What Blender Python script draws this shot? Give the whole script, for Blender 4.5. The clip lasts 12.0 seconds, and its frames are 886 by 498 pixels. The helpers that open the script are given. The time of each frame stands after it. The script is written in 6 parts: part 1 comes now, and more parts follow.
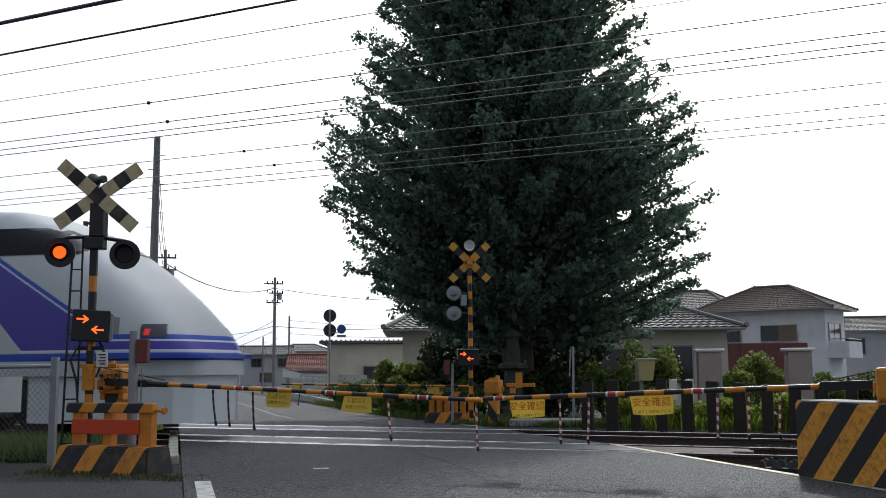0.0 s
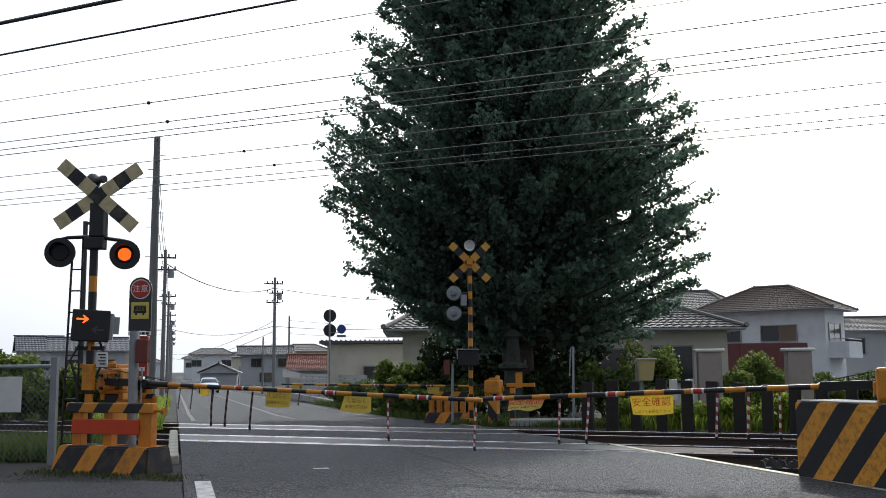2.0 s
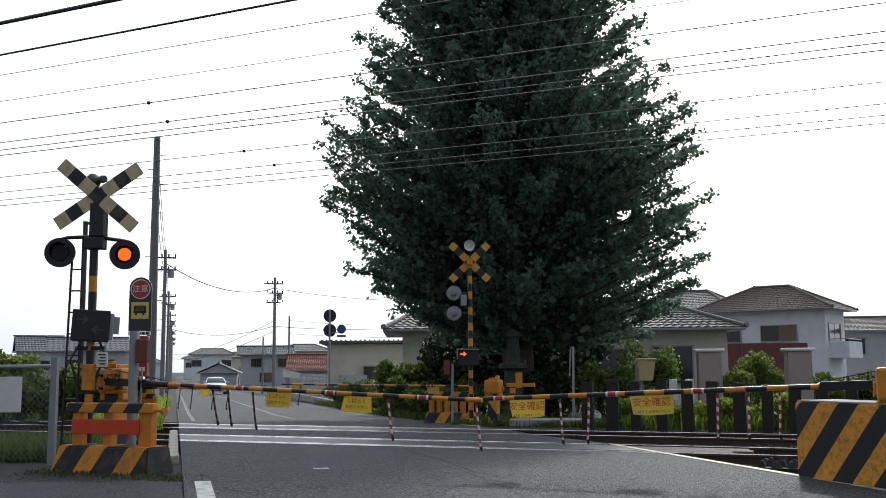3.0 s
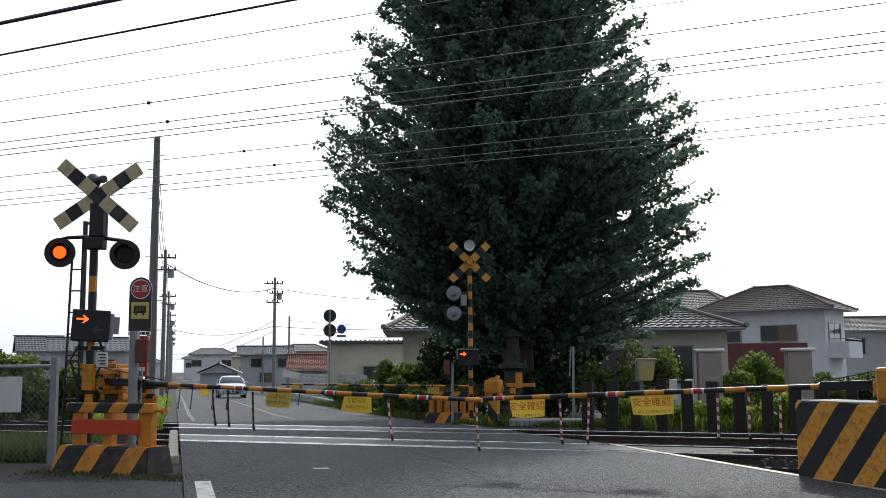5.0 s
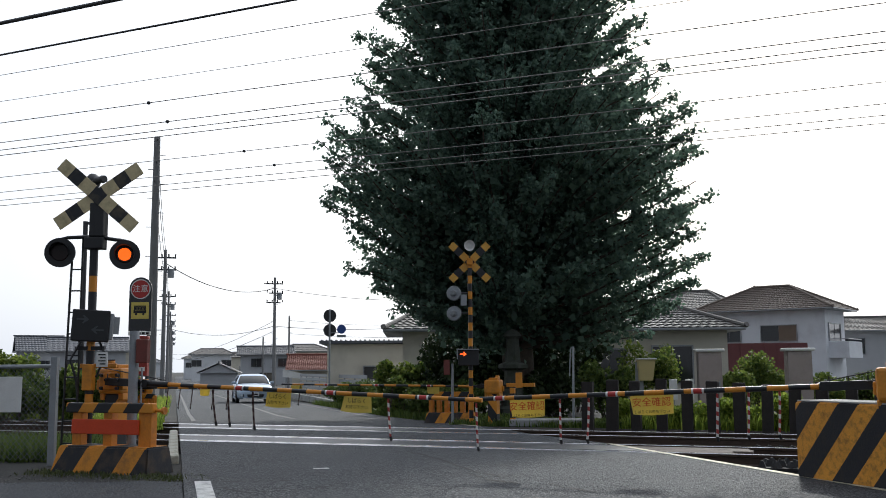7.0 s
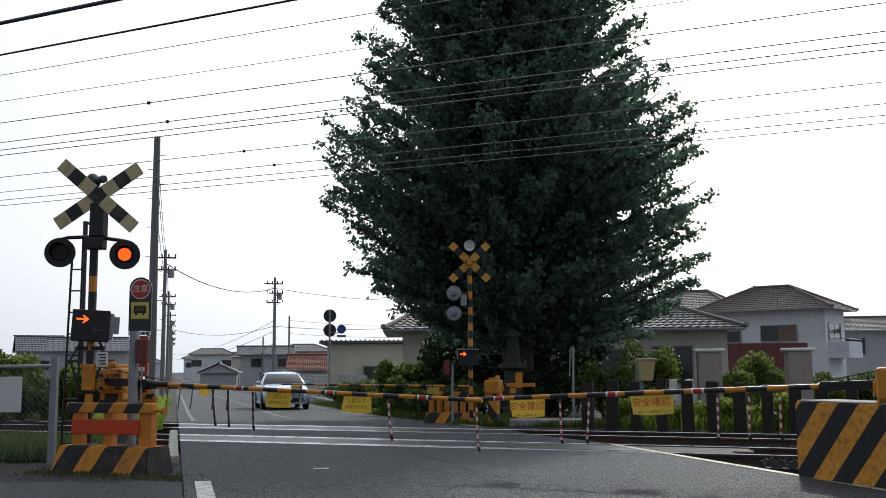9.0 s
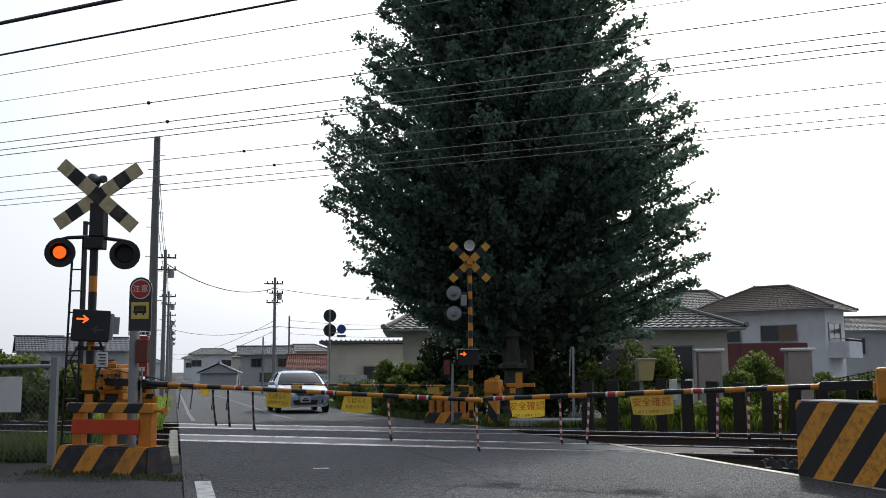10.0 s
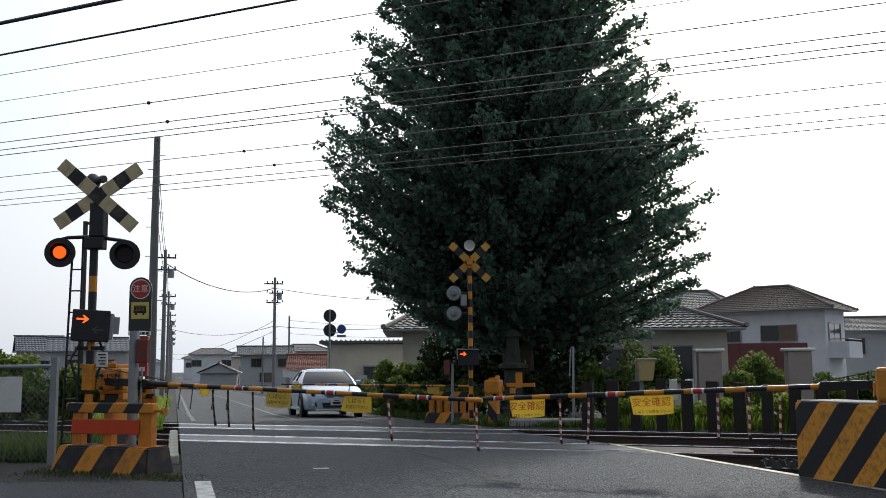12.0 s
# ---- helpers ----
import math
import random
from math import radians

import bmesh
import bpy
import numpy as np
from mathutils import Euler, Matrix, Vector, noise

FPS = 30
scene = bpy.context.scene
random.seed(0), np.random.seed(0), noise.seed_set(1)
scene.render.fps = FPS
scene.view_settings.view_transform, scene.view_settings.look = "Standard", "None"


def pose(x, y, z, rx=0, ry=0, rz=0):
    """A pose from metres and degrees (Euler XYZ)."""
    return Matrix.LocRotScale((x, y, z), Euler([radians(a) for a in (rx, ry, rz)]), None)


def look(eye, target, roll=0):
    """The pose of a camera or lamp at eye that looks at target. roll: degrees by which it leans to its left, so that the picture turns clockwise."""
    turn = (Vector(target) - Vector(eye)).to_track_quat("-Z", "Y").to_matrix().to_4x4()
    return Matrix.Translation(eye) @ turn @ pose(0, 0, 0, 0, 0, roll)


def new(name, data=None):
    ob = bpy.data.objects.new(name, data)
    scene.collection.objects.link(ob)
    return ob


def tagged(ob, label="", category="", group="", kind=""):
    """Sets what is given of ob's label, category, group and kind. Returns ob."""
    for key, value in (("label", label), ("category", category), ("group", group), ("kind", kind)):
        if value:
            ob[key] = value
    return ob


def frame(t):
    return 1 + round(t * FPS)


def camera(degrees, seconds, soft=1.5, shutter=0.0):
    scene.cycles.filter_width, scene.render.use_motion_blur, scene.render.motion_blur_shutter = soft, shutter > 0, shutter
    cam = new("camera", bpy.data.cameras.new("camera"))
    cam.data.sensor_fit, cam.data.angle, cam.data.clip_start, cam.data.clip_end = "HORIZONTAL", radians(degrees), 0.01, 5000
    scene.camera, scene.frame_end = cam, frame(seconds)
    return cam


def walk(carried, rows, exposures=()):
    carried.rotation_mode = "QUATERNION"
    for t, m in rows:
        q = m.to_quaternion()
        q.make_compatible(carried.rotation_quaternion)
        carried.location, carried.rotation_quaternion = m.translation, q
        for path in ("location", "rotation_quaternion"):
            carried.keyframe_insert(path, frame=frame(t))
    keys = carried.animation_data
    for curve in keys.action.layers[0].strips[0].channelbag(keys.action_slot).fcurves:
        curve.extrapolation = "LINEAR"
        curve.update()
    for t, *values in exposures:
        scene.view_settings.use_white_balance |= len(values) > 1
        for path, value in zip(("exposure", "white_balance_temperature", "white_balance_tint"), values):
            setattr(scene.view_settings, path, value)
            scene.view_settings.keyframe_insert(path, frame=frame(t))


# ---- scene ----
EYE_Z = 1.12
cam = camera(48.37, 12.0, soft=0.92, shutter=0.06)
CAM_POSE = pose(0, 0, EYE_Z, 90 + 6.95, 0, 0) @ pose(0, 0, 0, 0, 0, -0.4355)
walk(cam, [(0.0, CAM_POSE), (12.0, CAM_POSE)], exposures=[(t, stops, 6050, 6) for t, stops in ((0.0, 0.24), (1.0, 0.3), (2.5, 0.39), (5.0, 0.42), (7.0, 0.32), (9.5, 0.16), (12.0, 0.13))])

# ---- light ----
SUN_AZ, SUN_EL = 18.5, 31.0       # degrees right of the view axis, degrees up
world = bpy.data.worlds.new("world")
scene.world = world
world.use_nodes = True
wn, wl = world.node_tree.nodes, world.node_tree.links
sky = wn.new("ShaderNodeTexSky")
sky.sky_type, sky.sun_disc = "NISHITA", False
sky.sun_elevation, sky.sun_rotation = radians(SUN_EL), radians(SUN_AZ)
sky.dust_density, sky.air_density, sky.ozone_density, sky.altitude = 7.0, 1.0, 1.0, 100
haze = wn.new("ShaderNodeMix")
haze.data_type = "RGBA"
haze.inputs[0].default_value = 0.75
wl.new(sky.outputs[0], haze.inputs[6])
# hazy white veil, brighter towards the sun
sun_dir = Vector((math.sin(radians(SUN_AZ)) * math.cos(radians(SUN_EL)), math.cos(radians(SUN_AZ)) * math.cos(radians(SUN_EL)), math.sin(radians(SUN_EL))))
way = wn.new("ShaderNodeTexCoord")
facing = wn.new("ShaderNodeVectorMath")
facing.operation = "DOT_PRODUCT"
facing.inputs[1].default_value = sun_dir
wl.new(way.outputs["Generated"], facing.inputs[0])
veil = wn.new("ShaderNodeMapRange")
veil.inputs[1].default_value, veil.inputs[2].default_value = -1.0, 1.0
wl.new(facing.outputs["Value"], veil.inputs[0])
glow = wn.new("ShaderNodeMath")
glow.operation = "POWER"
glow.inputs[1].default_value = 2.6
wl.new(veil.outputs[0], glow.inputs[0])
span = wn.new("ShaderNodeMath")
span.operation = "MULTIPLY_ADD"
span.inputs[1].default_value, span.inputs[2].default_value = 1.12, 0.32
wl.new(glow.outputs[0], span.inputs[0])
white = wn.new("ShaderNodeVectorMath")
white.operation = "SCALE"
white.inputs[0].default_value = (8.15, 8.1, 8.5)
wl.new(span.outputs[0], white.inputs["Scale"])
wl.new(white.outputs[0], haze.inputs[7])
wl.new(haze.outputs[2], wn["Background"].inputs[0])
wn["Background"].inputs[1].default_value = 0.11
sun = new("sun", bpy.data.lights.new("sun", "SUN"))
sun.data.energy, sun.data.angle, sun.data.color = 1.7, radians(4.0), (1.0, 0.95, 0.87)
sun.matrix_world = look(sun_dir * 100, (0, 0, 0))

# ---- plan ----
# Track frame: n points across the tracks away from the eye, u along them. Road frame: w along the road, e across it.
TRACK = radians(67.394)
N = Vector((math.cos(TRACK), math.sin(TRACK), 0))
U = Vector((-math.sin(TRACK), math.cos(TRACK), 0))
ROAD = math.atan2(0.261, 0.965)
W = Vector((-math.sin(ROAD), math.cos(ROAD), 0))
ACROSS = Vector((math.cos(ROAD), math.sin(ROAD), 0))
P_NEAR, P_FAR, GAUGE, Z_NEAR = 13.265, 17.018, 1.067, 0.067
ROAD_L, ROAD_R = 0.1, 5.96
UA, WA = math.degrees(TRACK) + 90 - 180, math.degrees(ROAD)   # turns about z: -u direction as x axis, road's across as x axis


def level(x, y):
    """Height of the road surface over the far rails."""
    p = N.x * x + N.y * y
    if p < 14.0:
        return 0.06
    if p < 16.4:
        return 0.06 * (16.4 - p) / 2.4
    if p < 18.0:
        return 0.0
    if p < 26.0:
        return -0.029 * (p - 18.0)
    return -0.232 - 0.0126 * (min(p, 90.0) - 26.0)


def on_track(s, p, z=0.0):
    return N * p + U * s + Vector((0, 0, z))


def on_road(e, q, dz=0.0):
    v = ACROSS * e + W * q
    return Vector((v.x, v.y, level(v.x, v.y) + dz))


# ---- materials ----
def material(name, color, rough=0.6, metal=0.0, vary=0.15, scale=8.0, bump=0.15, fine=60.0, dirt=None, dirt_scale=1.2, dirt_amount=0.35, spec=0.5, speck=None, emit=None, strength=0.0, relief=0.01):
    """Base colour with broad and fine variation, optional stains in a second colour, and bump."""
    m = bpy.data.materials.new(name)
    m.use_nodes = True
    nt = m.node_tree
    b = nt.nodes["Principled BSDF"]
    b.inputs["Roughness"].default_value, b.inputs["Metallic"].default_value = rough, metal
    b.inputs["Specular IOR Level"].default_value = spec
    co = nt.nodes.new("ShaderNodeTexCoord").outputs["Object"]
    broad = nt.nodes.new("ShaderNodeTexNoise")
    broad.inputs["Scale"].default_value, broad.inputs["Detail"].default_value = scale, 4
    nt.links.new(co, broad.inputs["Vector"])
    grain = nt.nodes.new("ShaderNodeTexNoise")
    grain.inputs["Scale"].default_value, grain.inputs["Detail"].default_value = fine, 3
    nt.links.new(co, grain.inputs["Vector"])
    both = nt.nodes.new("ShaderNodeMath")
    both.operation = "ADD"
    nt.links.new(broad.outputs[0], both.inputs[0])
    nt.links.new(grain.outputs[0], both.inputs[1])
    rng = nt.nodes.new("ShaderNodeMapRange")
    rng.inputs[1].default_value, rng.inputs[2].default_value = 0.6, 1.4
    rng.inputs[3].default_value, rng.inputs[4].default_value = 1 - vary, 1 + vary
    nt.links.new(both.outputs[0], rng.inputs[0])
    mul = nt.nodes.new("ShaderNodeVectorMath")
    mul.operation = "SCALE"
    base = nt.nodes.new("ShaderNodeRGB")
    base.name = "base"
    base.outputs[0].default_value = (*color, 1)
    nt.links.new(base.outputs[0], mul.inputs[0])
    nt.links.new(rng.outputs[0], mul.inputs["Scale"])
    out = mul.outputs[0]
    if speck:
        dots = nt.nodes.new("ShaderNodeTexNoise")
        dots.inputs["Scale"].default_value, dots.inputs["Detail"].default_value = 55.0, 2
        nt.links.new(co, dots.inputs["Vector"])
        cut = nt.nodes.new("ShaderNodeMapRange")
        cut.inputs[1].default_value, cut.inputs[2].default_value = 0.5, 0.64
        nt.links.new(dots.outputs[0], cut.inputs[0])
        mix = nt.nodes.new("ShaderNodeMix")
        mix.data_type = "RGBA"
        nt.links.new(cut.outputs[0], mix.inputs[0])
        nt.links.new(out, mix.inputs[6])
        mix.inputs[7].default_value = (*speck, 1)
        out = mix.outputs[2]
    if dirt:
        stain = nt.nodes.new("ShaderNodeTexNoise")
        stain.inputs["Scale"].default_value, stain.inputs["Detail"].default_value = dirt_scale, 7
        stain.inputs["Roughness"].default_value = 0.65
        nt.links.new(co, stain.inputs["Vector"])
        ramp = nt.nodes.new("ShaderNodeMapRange")
        ramp.inputs[1].default_value, ramp.inputs[2].default_value = 0.48, 0.68
        ramp.inputs[4].default_value = dirt_amount * 2
        nt.links.new(stain.outputs[0], ramp.inputs[0])
        mix = nt.nodes.new("ShaderNodeMix")
        mix.data_type = "RGBA"
        nt.links.new(ramp.outputs[0], mix.inputs[0])
        nt.links.new(out, mix.inputs[6])
        mix.inputs[7].default_value = (*dirt, 1)
        out = mix.outputs[2]
    nt.links.new(out, b.inputs["Base Color"])
    if bump:
        bp = nt.nodes.new("ShaderNodeBump")
        bp.inputs["Strength"].default_value, bp.inputs["Distance"].default_value = bump, relief
        nt.links.new(both.outputs[0], bp.inputs["Height"])
        nt.links.new(bp.outputs[0], b.inputs["Normal"])
    if emit:
        b.inputs["Emission Color"].default_value = (*emit, 1)
        b.inputs["Emission Strength"].default_value = strength
    return m


def stripes(name, c1, c2, direction, period, offset=0.0, share=0.5, **kw):
    """Paint in two colours, striped along a direction of the thing's own space."""
    m = material(name, c1, **kw)
    nt = m.node_tree
    co = nt.nodes.new("ShaderNodeTexCoord").outputs["Object"]
    dot = nt.nodes.new("ShaderNodeVectorMath")
    dot.operation = "DOT_PRODUCT"
    dot.inputs[1].default_value = [v / period for v in direction]
    nt.links.new(co, dot.inputs[0])
    add = nt.nodes.new("ShaderNodeMath")
    add.inputs[1].default_value = offset
    nt.links.new(dot.outputs["Value"], add.inputs[0])
    fr = nt.nodes.new("ShaderNodeMath")
    fr.operation = "FRACT"
    nt.links.new(add.outputs[0], fr.inputs[0])
    gt = nt.nodes.new("ShaderNodeMath")
    gt.operation = "GREATER_THAN"
    gt.inputs[1].default_value = share
    nt.links.new(fr.outputs[0], gt.inputs[0])
    mix = nt.nodes.new("ShaderNodeMix")
    mix.data_type = "RGBA"
    nt.links.new(gt.outputs[0], mix.inputs[0])
    mix.inputs[6].default_value, mix.inputs[7].default_value = (*c1, 1), (*c2, 1)
    base = nt.nodes["base"]
    for link in list(base.outputs[0].links):
        nt.links.new(mix.outputs[2], link.to_socket)
    return m


YEL, BLK = (0.62, 0.24, 0.016), (0.012, 0.013, 0.017)
CREAM = (0.56, 0.47, 0.27)
M = {}
M["asphalt"] = material("asphalt", (0.03, 0.035, 0.042), rough=0.75, vary=0.6, scale=1.1, fine=75, bump=1.0, relief=0.025, spec=0.3, speck=(0.17, 0.175, 0.185), dirt=(0.06, 0.064, 0.072), dirt_scale=0.55, dirt_amount=0.3)
M["asphalt_dark"] = material("asphalt_dark", (0.05, 0.053, 0.06), rough=0.5, vary=0.25, scale=2, fine=80, bump=0.35)
M["asphalt_worn"] = material("asphalt_worn", (0.04, 0.045, 0.052), rough=0.75, vary=0.6, scale=1.6, fine=55, bump=1.0, relief=0.03, spec=0.3, speck=(0.19, 0.195, 0.2), dirt=(0.04, 0.044, 0.052), dirt_scale=0.8, dirt_amount=0.3)
M["guard_steel"] = material("guard_steel", (0.5, 0.5, 0.52), rough=0.12, metal=1.0, vary=0.15, scale=3, bump=0.05)
M["ballast"] = material("ballast", (0.05, 0.043, 0.038), rough=0.9, vary=0.5, scale=18, fine=60, bump=1.0)
M["soil"] = material("soil", (0.024, 0.024, 0.022), rough=0.95, vary=0.4, scale=2.5, fine=40, bump=0.8, dirt=(0.055, 0.052, 0.045), dirt_scale=0.9)
M["bark"] = material("bark", (0.07, 0.055, 0.042), rough=0.9, vary=0.35, scale=6, fine=40, bump=0.9)
M["concrete"] = material("concrete", (0.33, 0.33, 0.32), rough=0.85, vary=0.15, scale=3, fine=70, bump=0.3, dirt=(0.14, 0.14, 0.13), dirt_scale=2.0)
M["pole_concrete"] = material("pole_concrete", (0.22, 0.22, 0.22), rough=0.8, vary=0.2, scale=3, fine=60, bump=0.2)
M["kerb"] = material("kerb", (0.42, 0.41, 0.34), rough=0.85, vary=0.2, scale=6, fine=60, bump=0.4, dirt=(0.12, 0.11, 0.08), dirt_scale=5)
M["yellow"] = material("yellow", YEL, rough=0.45, vary=0.12, scale=6, fine=50, bump=0.08, dirt=(0.12, 0.06, 0.02), dirt_scale=5, dirt_amount=0.22)
M["orange"] = material("orange", (0.62, 0.21, 0.012), rough=0.45, vary=0.12, scale=6, fine=50, bump=0.08, dirt=(0.14, 0.05, 0.02), dirt_scale=6, dirt_amount=0.2)
M["orange_red"] = material("orange_red", (0.60, 0.055, 0.008), rough=0.5, vary=0.1, scale=8, fine=50, bump=0.05)
M["black"] = material("black", (0.012, 0.012, 0.014), rough=0.45, vary=0.2, bump=0.05)
M["dark_steel"] = material("dark_steel", (0.035, 0.036, 0.04), rough=0.5, vary=0.25, bump=0.1)
# stone with greenish blotches, base colour darkened for the tree's shade
M["stone_shaded"] = material("stone_shaded", (0.055, 0.06, 0.05), rough=0.95, vary=0.35, scale=5, fine=60, bump=0.5, dirt=(0.03, 0.04, 0.02), dirt_scale=4)
M["mesh_wire"] = material("mesh_wire", (0.14, 0.15, 0.16), rough=0.6, metal=0.3, vary=0.2, bump=0)
M["steel"] = material("steel", (0.28, 0.29, 0.30), rough=0.45, metal=0.6, vary=0.15, bump=0.05)
M["galv"] = material("galv", (0.30, 0.32, 0.34), rough=0.5, metal=0.35, vary=0.12, bump=0.05, dirt=(0.16, 0.14, 0.12), dirt_scale=4, dirt_amount=0.2)
M["rail_top"] = material("rail_top", (0.7, 0.7, 0.72), rough=0.08, metal=1.0, vary=0.05, bump=0.02)
M["rail_side"] = material("rail_side", (0.06, 0.04, 0.03), rough=0.85, vary=0.3, scale=10, bump=0.3)
M["sleeper"] = material("sleeper", (0.026, 0.022, 0.02), rough=0.9, vary=0.35, scale=6, fine=50, bump=0.6)
M["sleeper_conc"] = material("sleeper_conc", (0.09, 0.08, 0.07), rough=0.9, vary=0.2, scale=6, fine=50, bump=0.4)
M["white"] = material("white", (0.72, 0.72, 0.7), rough=0.5, vary=0.08, bump=0.05, dirt=(0.4, 0.38, 0.34), dirt_scale=2.5, dirt_amount=0.15)
M["line_white"] = material("line_white", (0.62, 0.62, 0.6), rough=0.7, vary=0.15, scale=12, bump=0.2, dirt=(0.2, 0.2, 0.2), dirt_scale=9, dirt_amount=0.4)
M["line_yellow"] = material("line_yellow", (0.6, 0.55, 0.4), rough=0.7, vary=0.2, scale=12, bump=0.2, dirt=(0.16, 0.15, 0.13), dirt_scale=6, dirt_amount=0.5)
M["red"] = material("red", (0.42, 0.03, 0.025), rough=0.4, vary=0.1, bump=0.03)
M["red_box"] = material("red_box", (0.26, 0.03, 0.022), rough=0.5, vary=0.15, bump=0.05)
M["red_dark"] = material("red_dark", (0.16, 0.035, 0.026), rough=0.5, vary=0.15, bump=0.05, dirt=(0.08, 0.03, 0.02), dirt_scale=8)
M["banner"] = material("banner", (0.66, 0.53, 0.12), rough=0.6, vary=0.1, scale=6, bump=0.1)
M["text_red"] = material("text_red", (0.5, 0.03, 0.02), rough=0.6, bump=0)
M["text_black"] = material("text_black", (0.015, 0.015, 0.015), rough=0.6, bump=0)
M["contact_wire"] = material("contact_wire", (0.3, 0.28, 0.26), rough=0.35, metal=0.7, bump=0)
M["wire"] = material("wire", (0.03, 0.03, 0.032), rough=0.6, bump=0)
M["wall_cream"] = material("wall_cream", (0.66, 0.62, 0.52), rough=0.85, vary=0.06, scale=1.5, fine=60, bump=0.25, dirt=(0.36, 0.33, 0.27), dirt_scale=0.6, dirt_amount=0.2)
M["wall_white"] = material("wall_white", (0.77, 0.79, 0.82), rough=0.85, vary=0.05, scale=1.5, fine=60, bump=0.2, dirt=(0.5, 0.5, 0.52), dirt_scale=0.6, dirt_amount=0.2)
M["wall_grey"] = material("wall_grey", (0.45, 0.46, 0.48), rough=0.85, vary=0.08, scale=1.5, fine=60, bump=0.2)
M["wall_brown"] = material("wall_brown", (0.2, 0.15, 0.11), rough=0.85, vary=0.12, scale=1.5, fine=60, bump=0.2)
M["wall_maroon"] = material("wall_maroon", (0.17, 0.06, 0.06), rough=0.8, vary=0.12, scale=1.5, fine=60, bump=0.2)
M["tile_grey"] = material("tile_grey", (0.13, 0.122, 0.115), rough=0.75, vary=0.3, scale=3, fine=30, bump=0.2)
M["tile_brown"] = material("tile_brown", (0.15, 0.12, 0.1), rough=0.75, vary=0.3, scale=3, fine=30, bump=0.2)
M["roof_red"] = material("roof_red", (0.2, 0.075, 0.055), rough=0.85, vary=0.2, scale=2, fine=30, bump=0.2)
M["roof_slate"] = material("roof_slate", (0.1, 0.105, 0.12), rough=0.5, vary=0.2, scale=2, fine=30, bump=0.2)
M["glass_dark"] = material("glass_dark", (0.02, 0.024, 0.03), rough=0.08, vary=0.1, bump=0.0, spec=0.8)
M["alu"] = material("alu", (0.33, 0.34, 0.35), rough=0.4, metal=0.7, vary=0.08, bump=0)
M["box_grey"] = material("box_grey", (0.36, 0.3, 0.28), rough=0.55, vary=0.08, scale=3, bump=0.05, dirt=(0.17, 0.15, 0.14), dirt_scale=2, dirt_amount=0.2)
M["box_beige"] = material("box_beige", (0.42, 0.34, 0.15), rough=0.6, vary=0.1, scale=4, bump=0.05)
M["lens_off"] = material("lens_off", (0.014, 0.005, 0.005), rough=0.3, vary=0.05, bump=0, spec=0.3)
M["lamp_red"] = material("lamp_red", (0.4, 0.03, 0.01), rough=0.4, bump=0, emit=(1.0, 0.105, 0.004), strength=1.25)
M["arrow_red"] = material("arrow_red", (0.4, 0.04, 0.01), rough=0.4, bump=0, emit=(1.0, 0.12, 0.015), strength=1.5)
M["arrow_off"] = material("arrow_off", (0.05, 0.055, 0.06), rough=0.5, bump=0)
M["rubber"] = material("rubber", (0.015, 0.015, 0.016), rough=0.8, vary=0.2, bump=0.2)
M["boom_right"] = stripes("boom_right", YEL, BLK, (1, 0, 0), 0.385, offset=0.616, rough=0.4, vary=0.1, bump=0.05)
M["boom"] = stripes("boom", YEL, BLK, (1, 0, 0), 0.36, offset=0.481, rough=0.4, vary=0.1, bump=0.05)
M["line_faint"] = material("line_faint", (0.14, 0.14, 0.14), rough=0.7, vary=0.2, scale=8, bump=0.2, dirt=(0.08, 0.08, 0.085), dirt_scale=6, dirt_amount=0.5)
M["rope_dark"] = stripes("rope_dark", (0.1, 0.07, 0.06), (0.03, 0.008, 0.008), (0.35, 0, 1), 0.085, rough=0.8, vary=0.1, bump=0.1)
M["boom_thin"] = stripes("boom_thin", YEL, BLK, (1, 0, 0), 0.6, rough=0.4, vary=0.1, bump=0.05)
M["rope_rw"] = stripes("rope_rw", (0.66, 0.64, 0.6), (0.32, 0.035, 0.03), (0.35, 0, 1), 0.085, rough=0.7, vary=0.1, bump=0.1)
M["pole_yb"] = stripes("pole_yb", YEL, BLK, (0, 0, 1), 0.68, offset=0.081, share=0.27, rough=0.4, vary=0.12, bump=0.05)
M["pole_yb_far"] = stripes("pole_yb_far", YEL, BLK, (0, 0, 1), 0.34, offset=0.1, rough=0.4, vary=0.12, bump=0.05)
M["block_yb"] = stripes("block_yb", YEL, BLK, (0.874, 0, -0.486), 0.48, offset=0.6, share=0.45, rough=0.7, vary=0.15, scale=5, fine=50, bump=0.3, dirt=(0.1, 0.06, 0.03), dirt_scale=4, dirt_amount=0.3)
M["bar_yb"] = stripes("bar_yb", YEL, BLK, (0.8, 0, -0.6), 0.34, offset=0.1, rough=0.5, vary=0.12, bump=0.1)


# ---- mesh helpers ----
def box(bm, c, size, turn=None, bevel=0.0):
    """A box with its centre at c."""
    m = Matrix.Translation(c) @ (turn.to_4x4() if turn else Matrix.Identity(4)) @ Matrix.Diagonal((*size, 1))
    r = bmesh.ops.create_cube(bm, size=1, matrix=m)
    if bevel:
        edges = list({e for v in r["verts"] for e in v.link_edges})
        bmesh.ops.bevel(bm, geom=edges, offset=bevel, segments=2, affect="EDGES", profile=0.5)


def tube(bm, a, b, r0, r1=None, seg=12, caps=True):
    a, b = Vector(a), Vector(b)
    d = b - a
    m = Matrix.Translation((a + b) / 2) @ d.to_track_quat("Z", "Y").to_matrix().to_4x4()
    bmesh.ops.create_cone(bm, cap_ends=caps, segments=seg, radius1=r0, radius2=r0 if r1 is None else r1, depth=d.length, matrix=m)


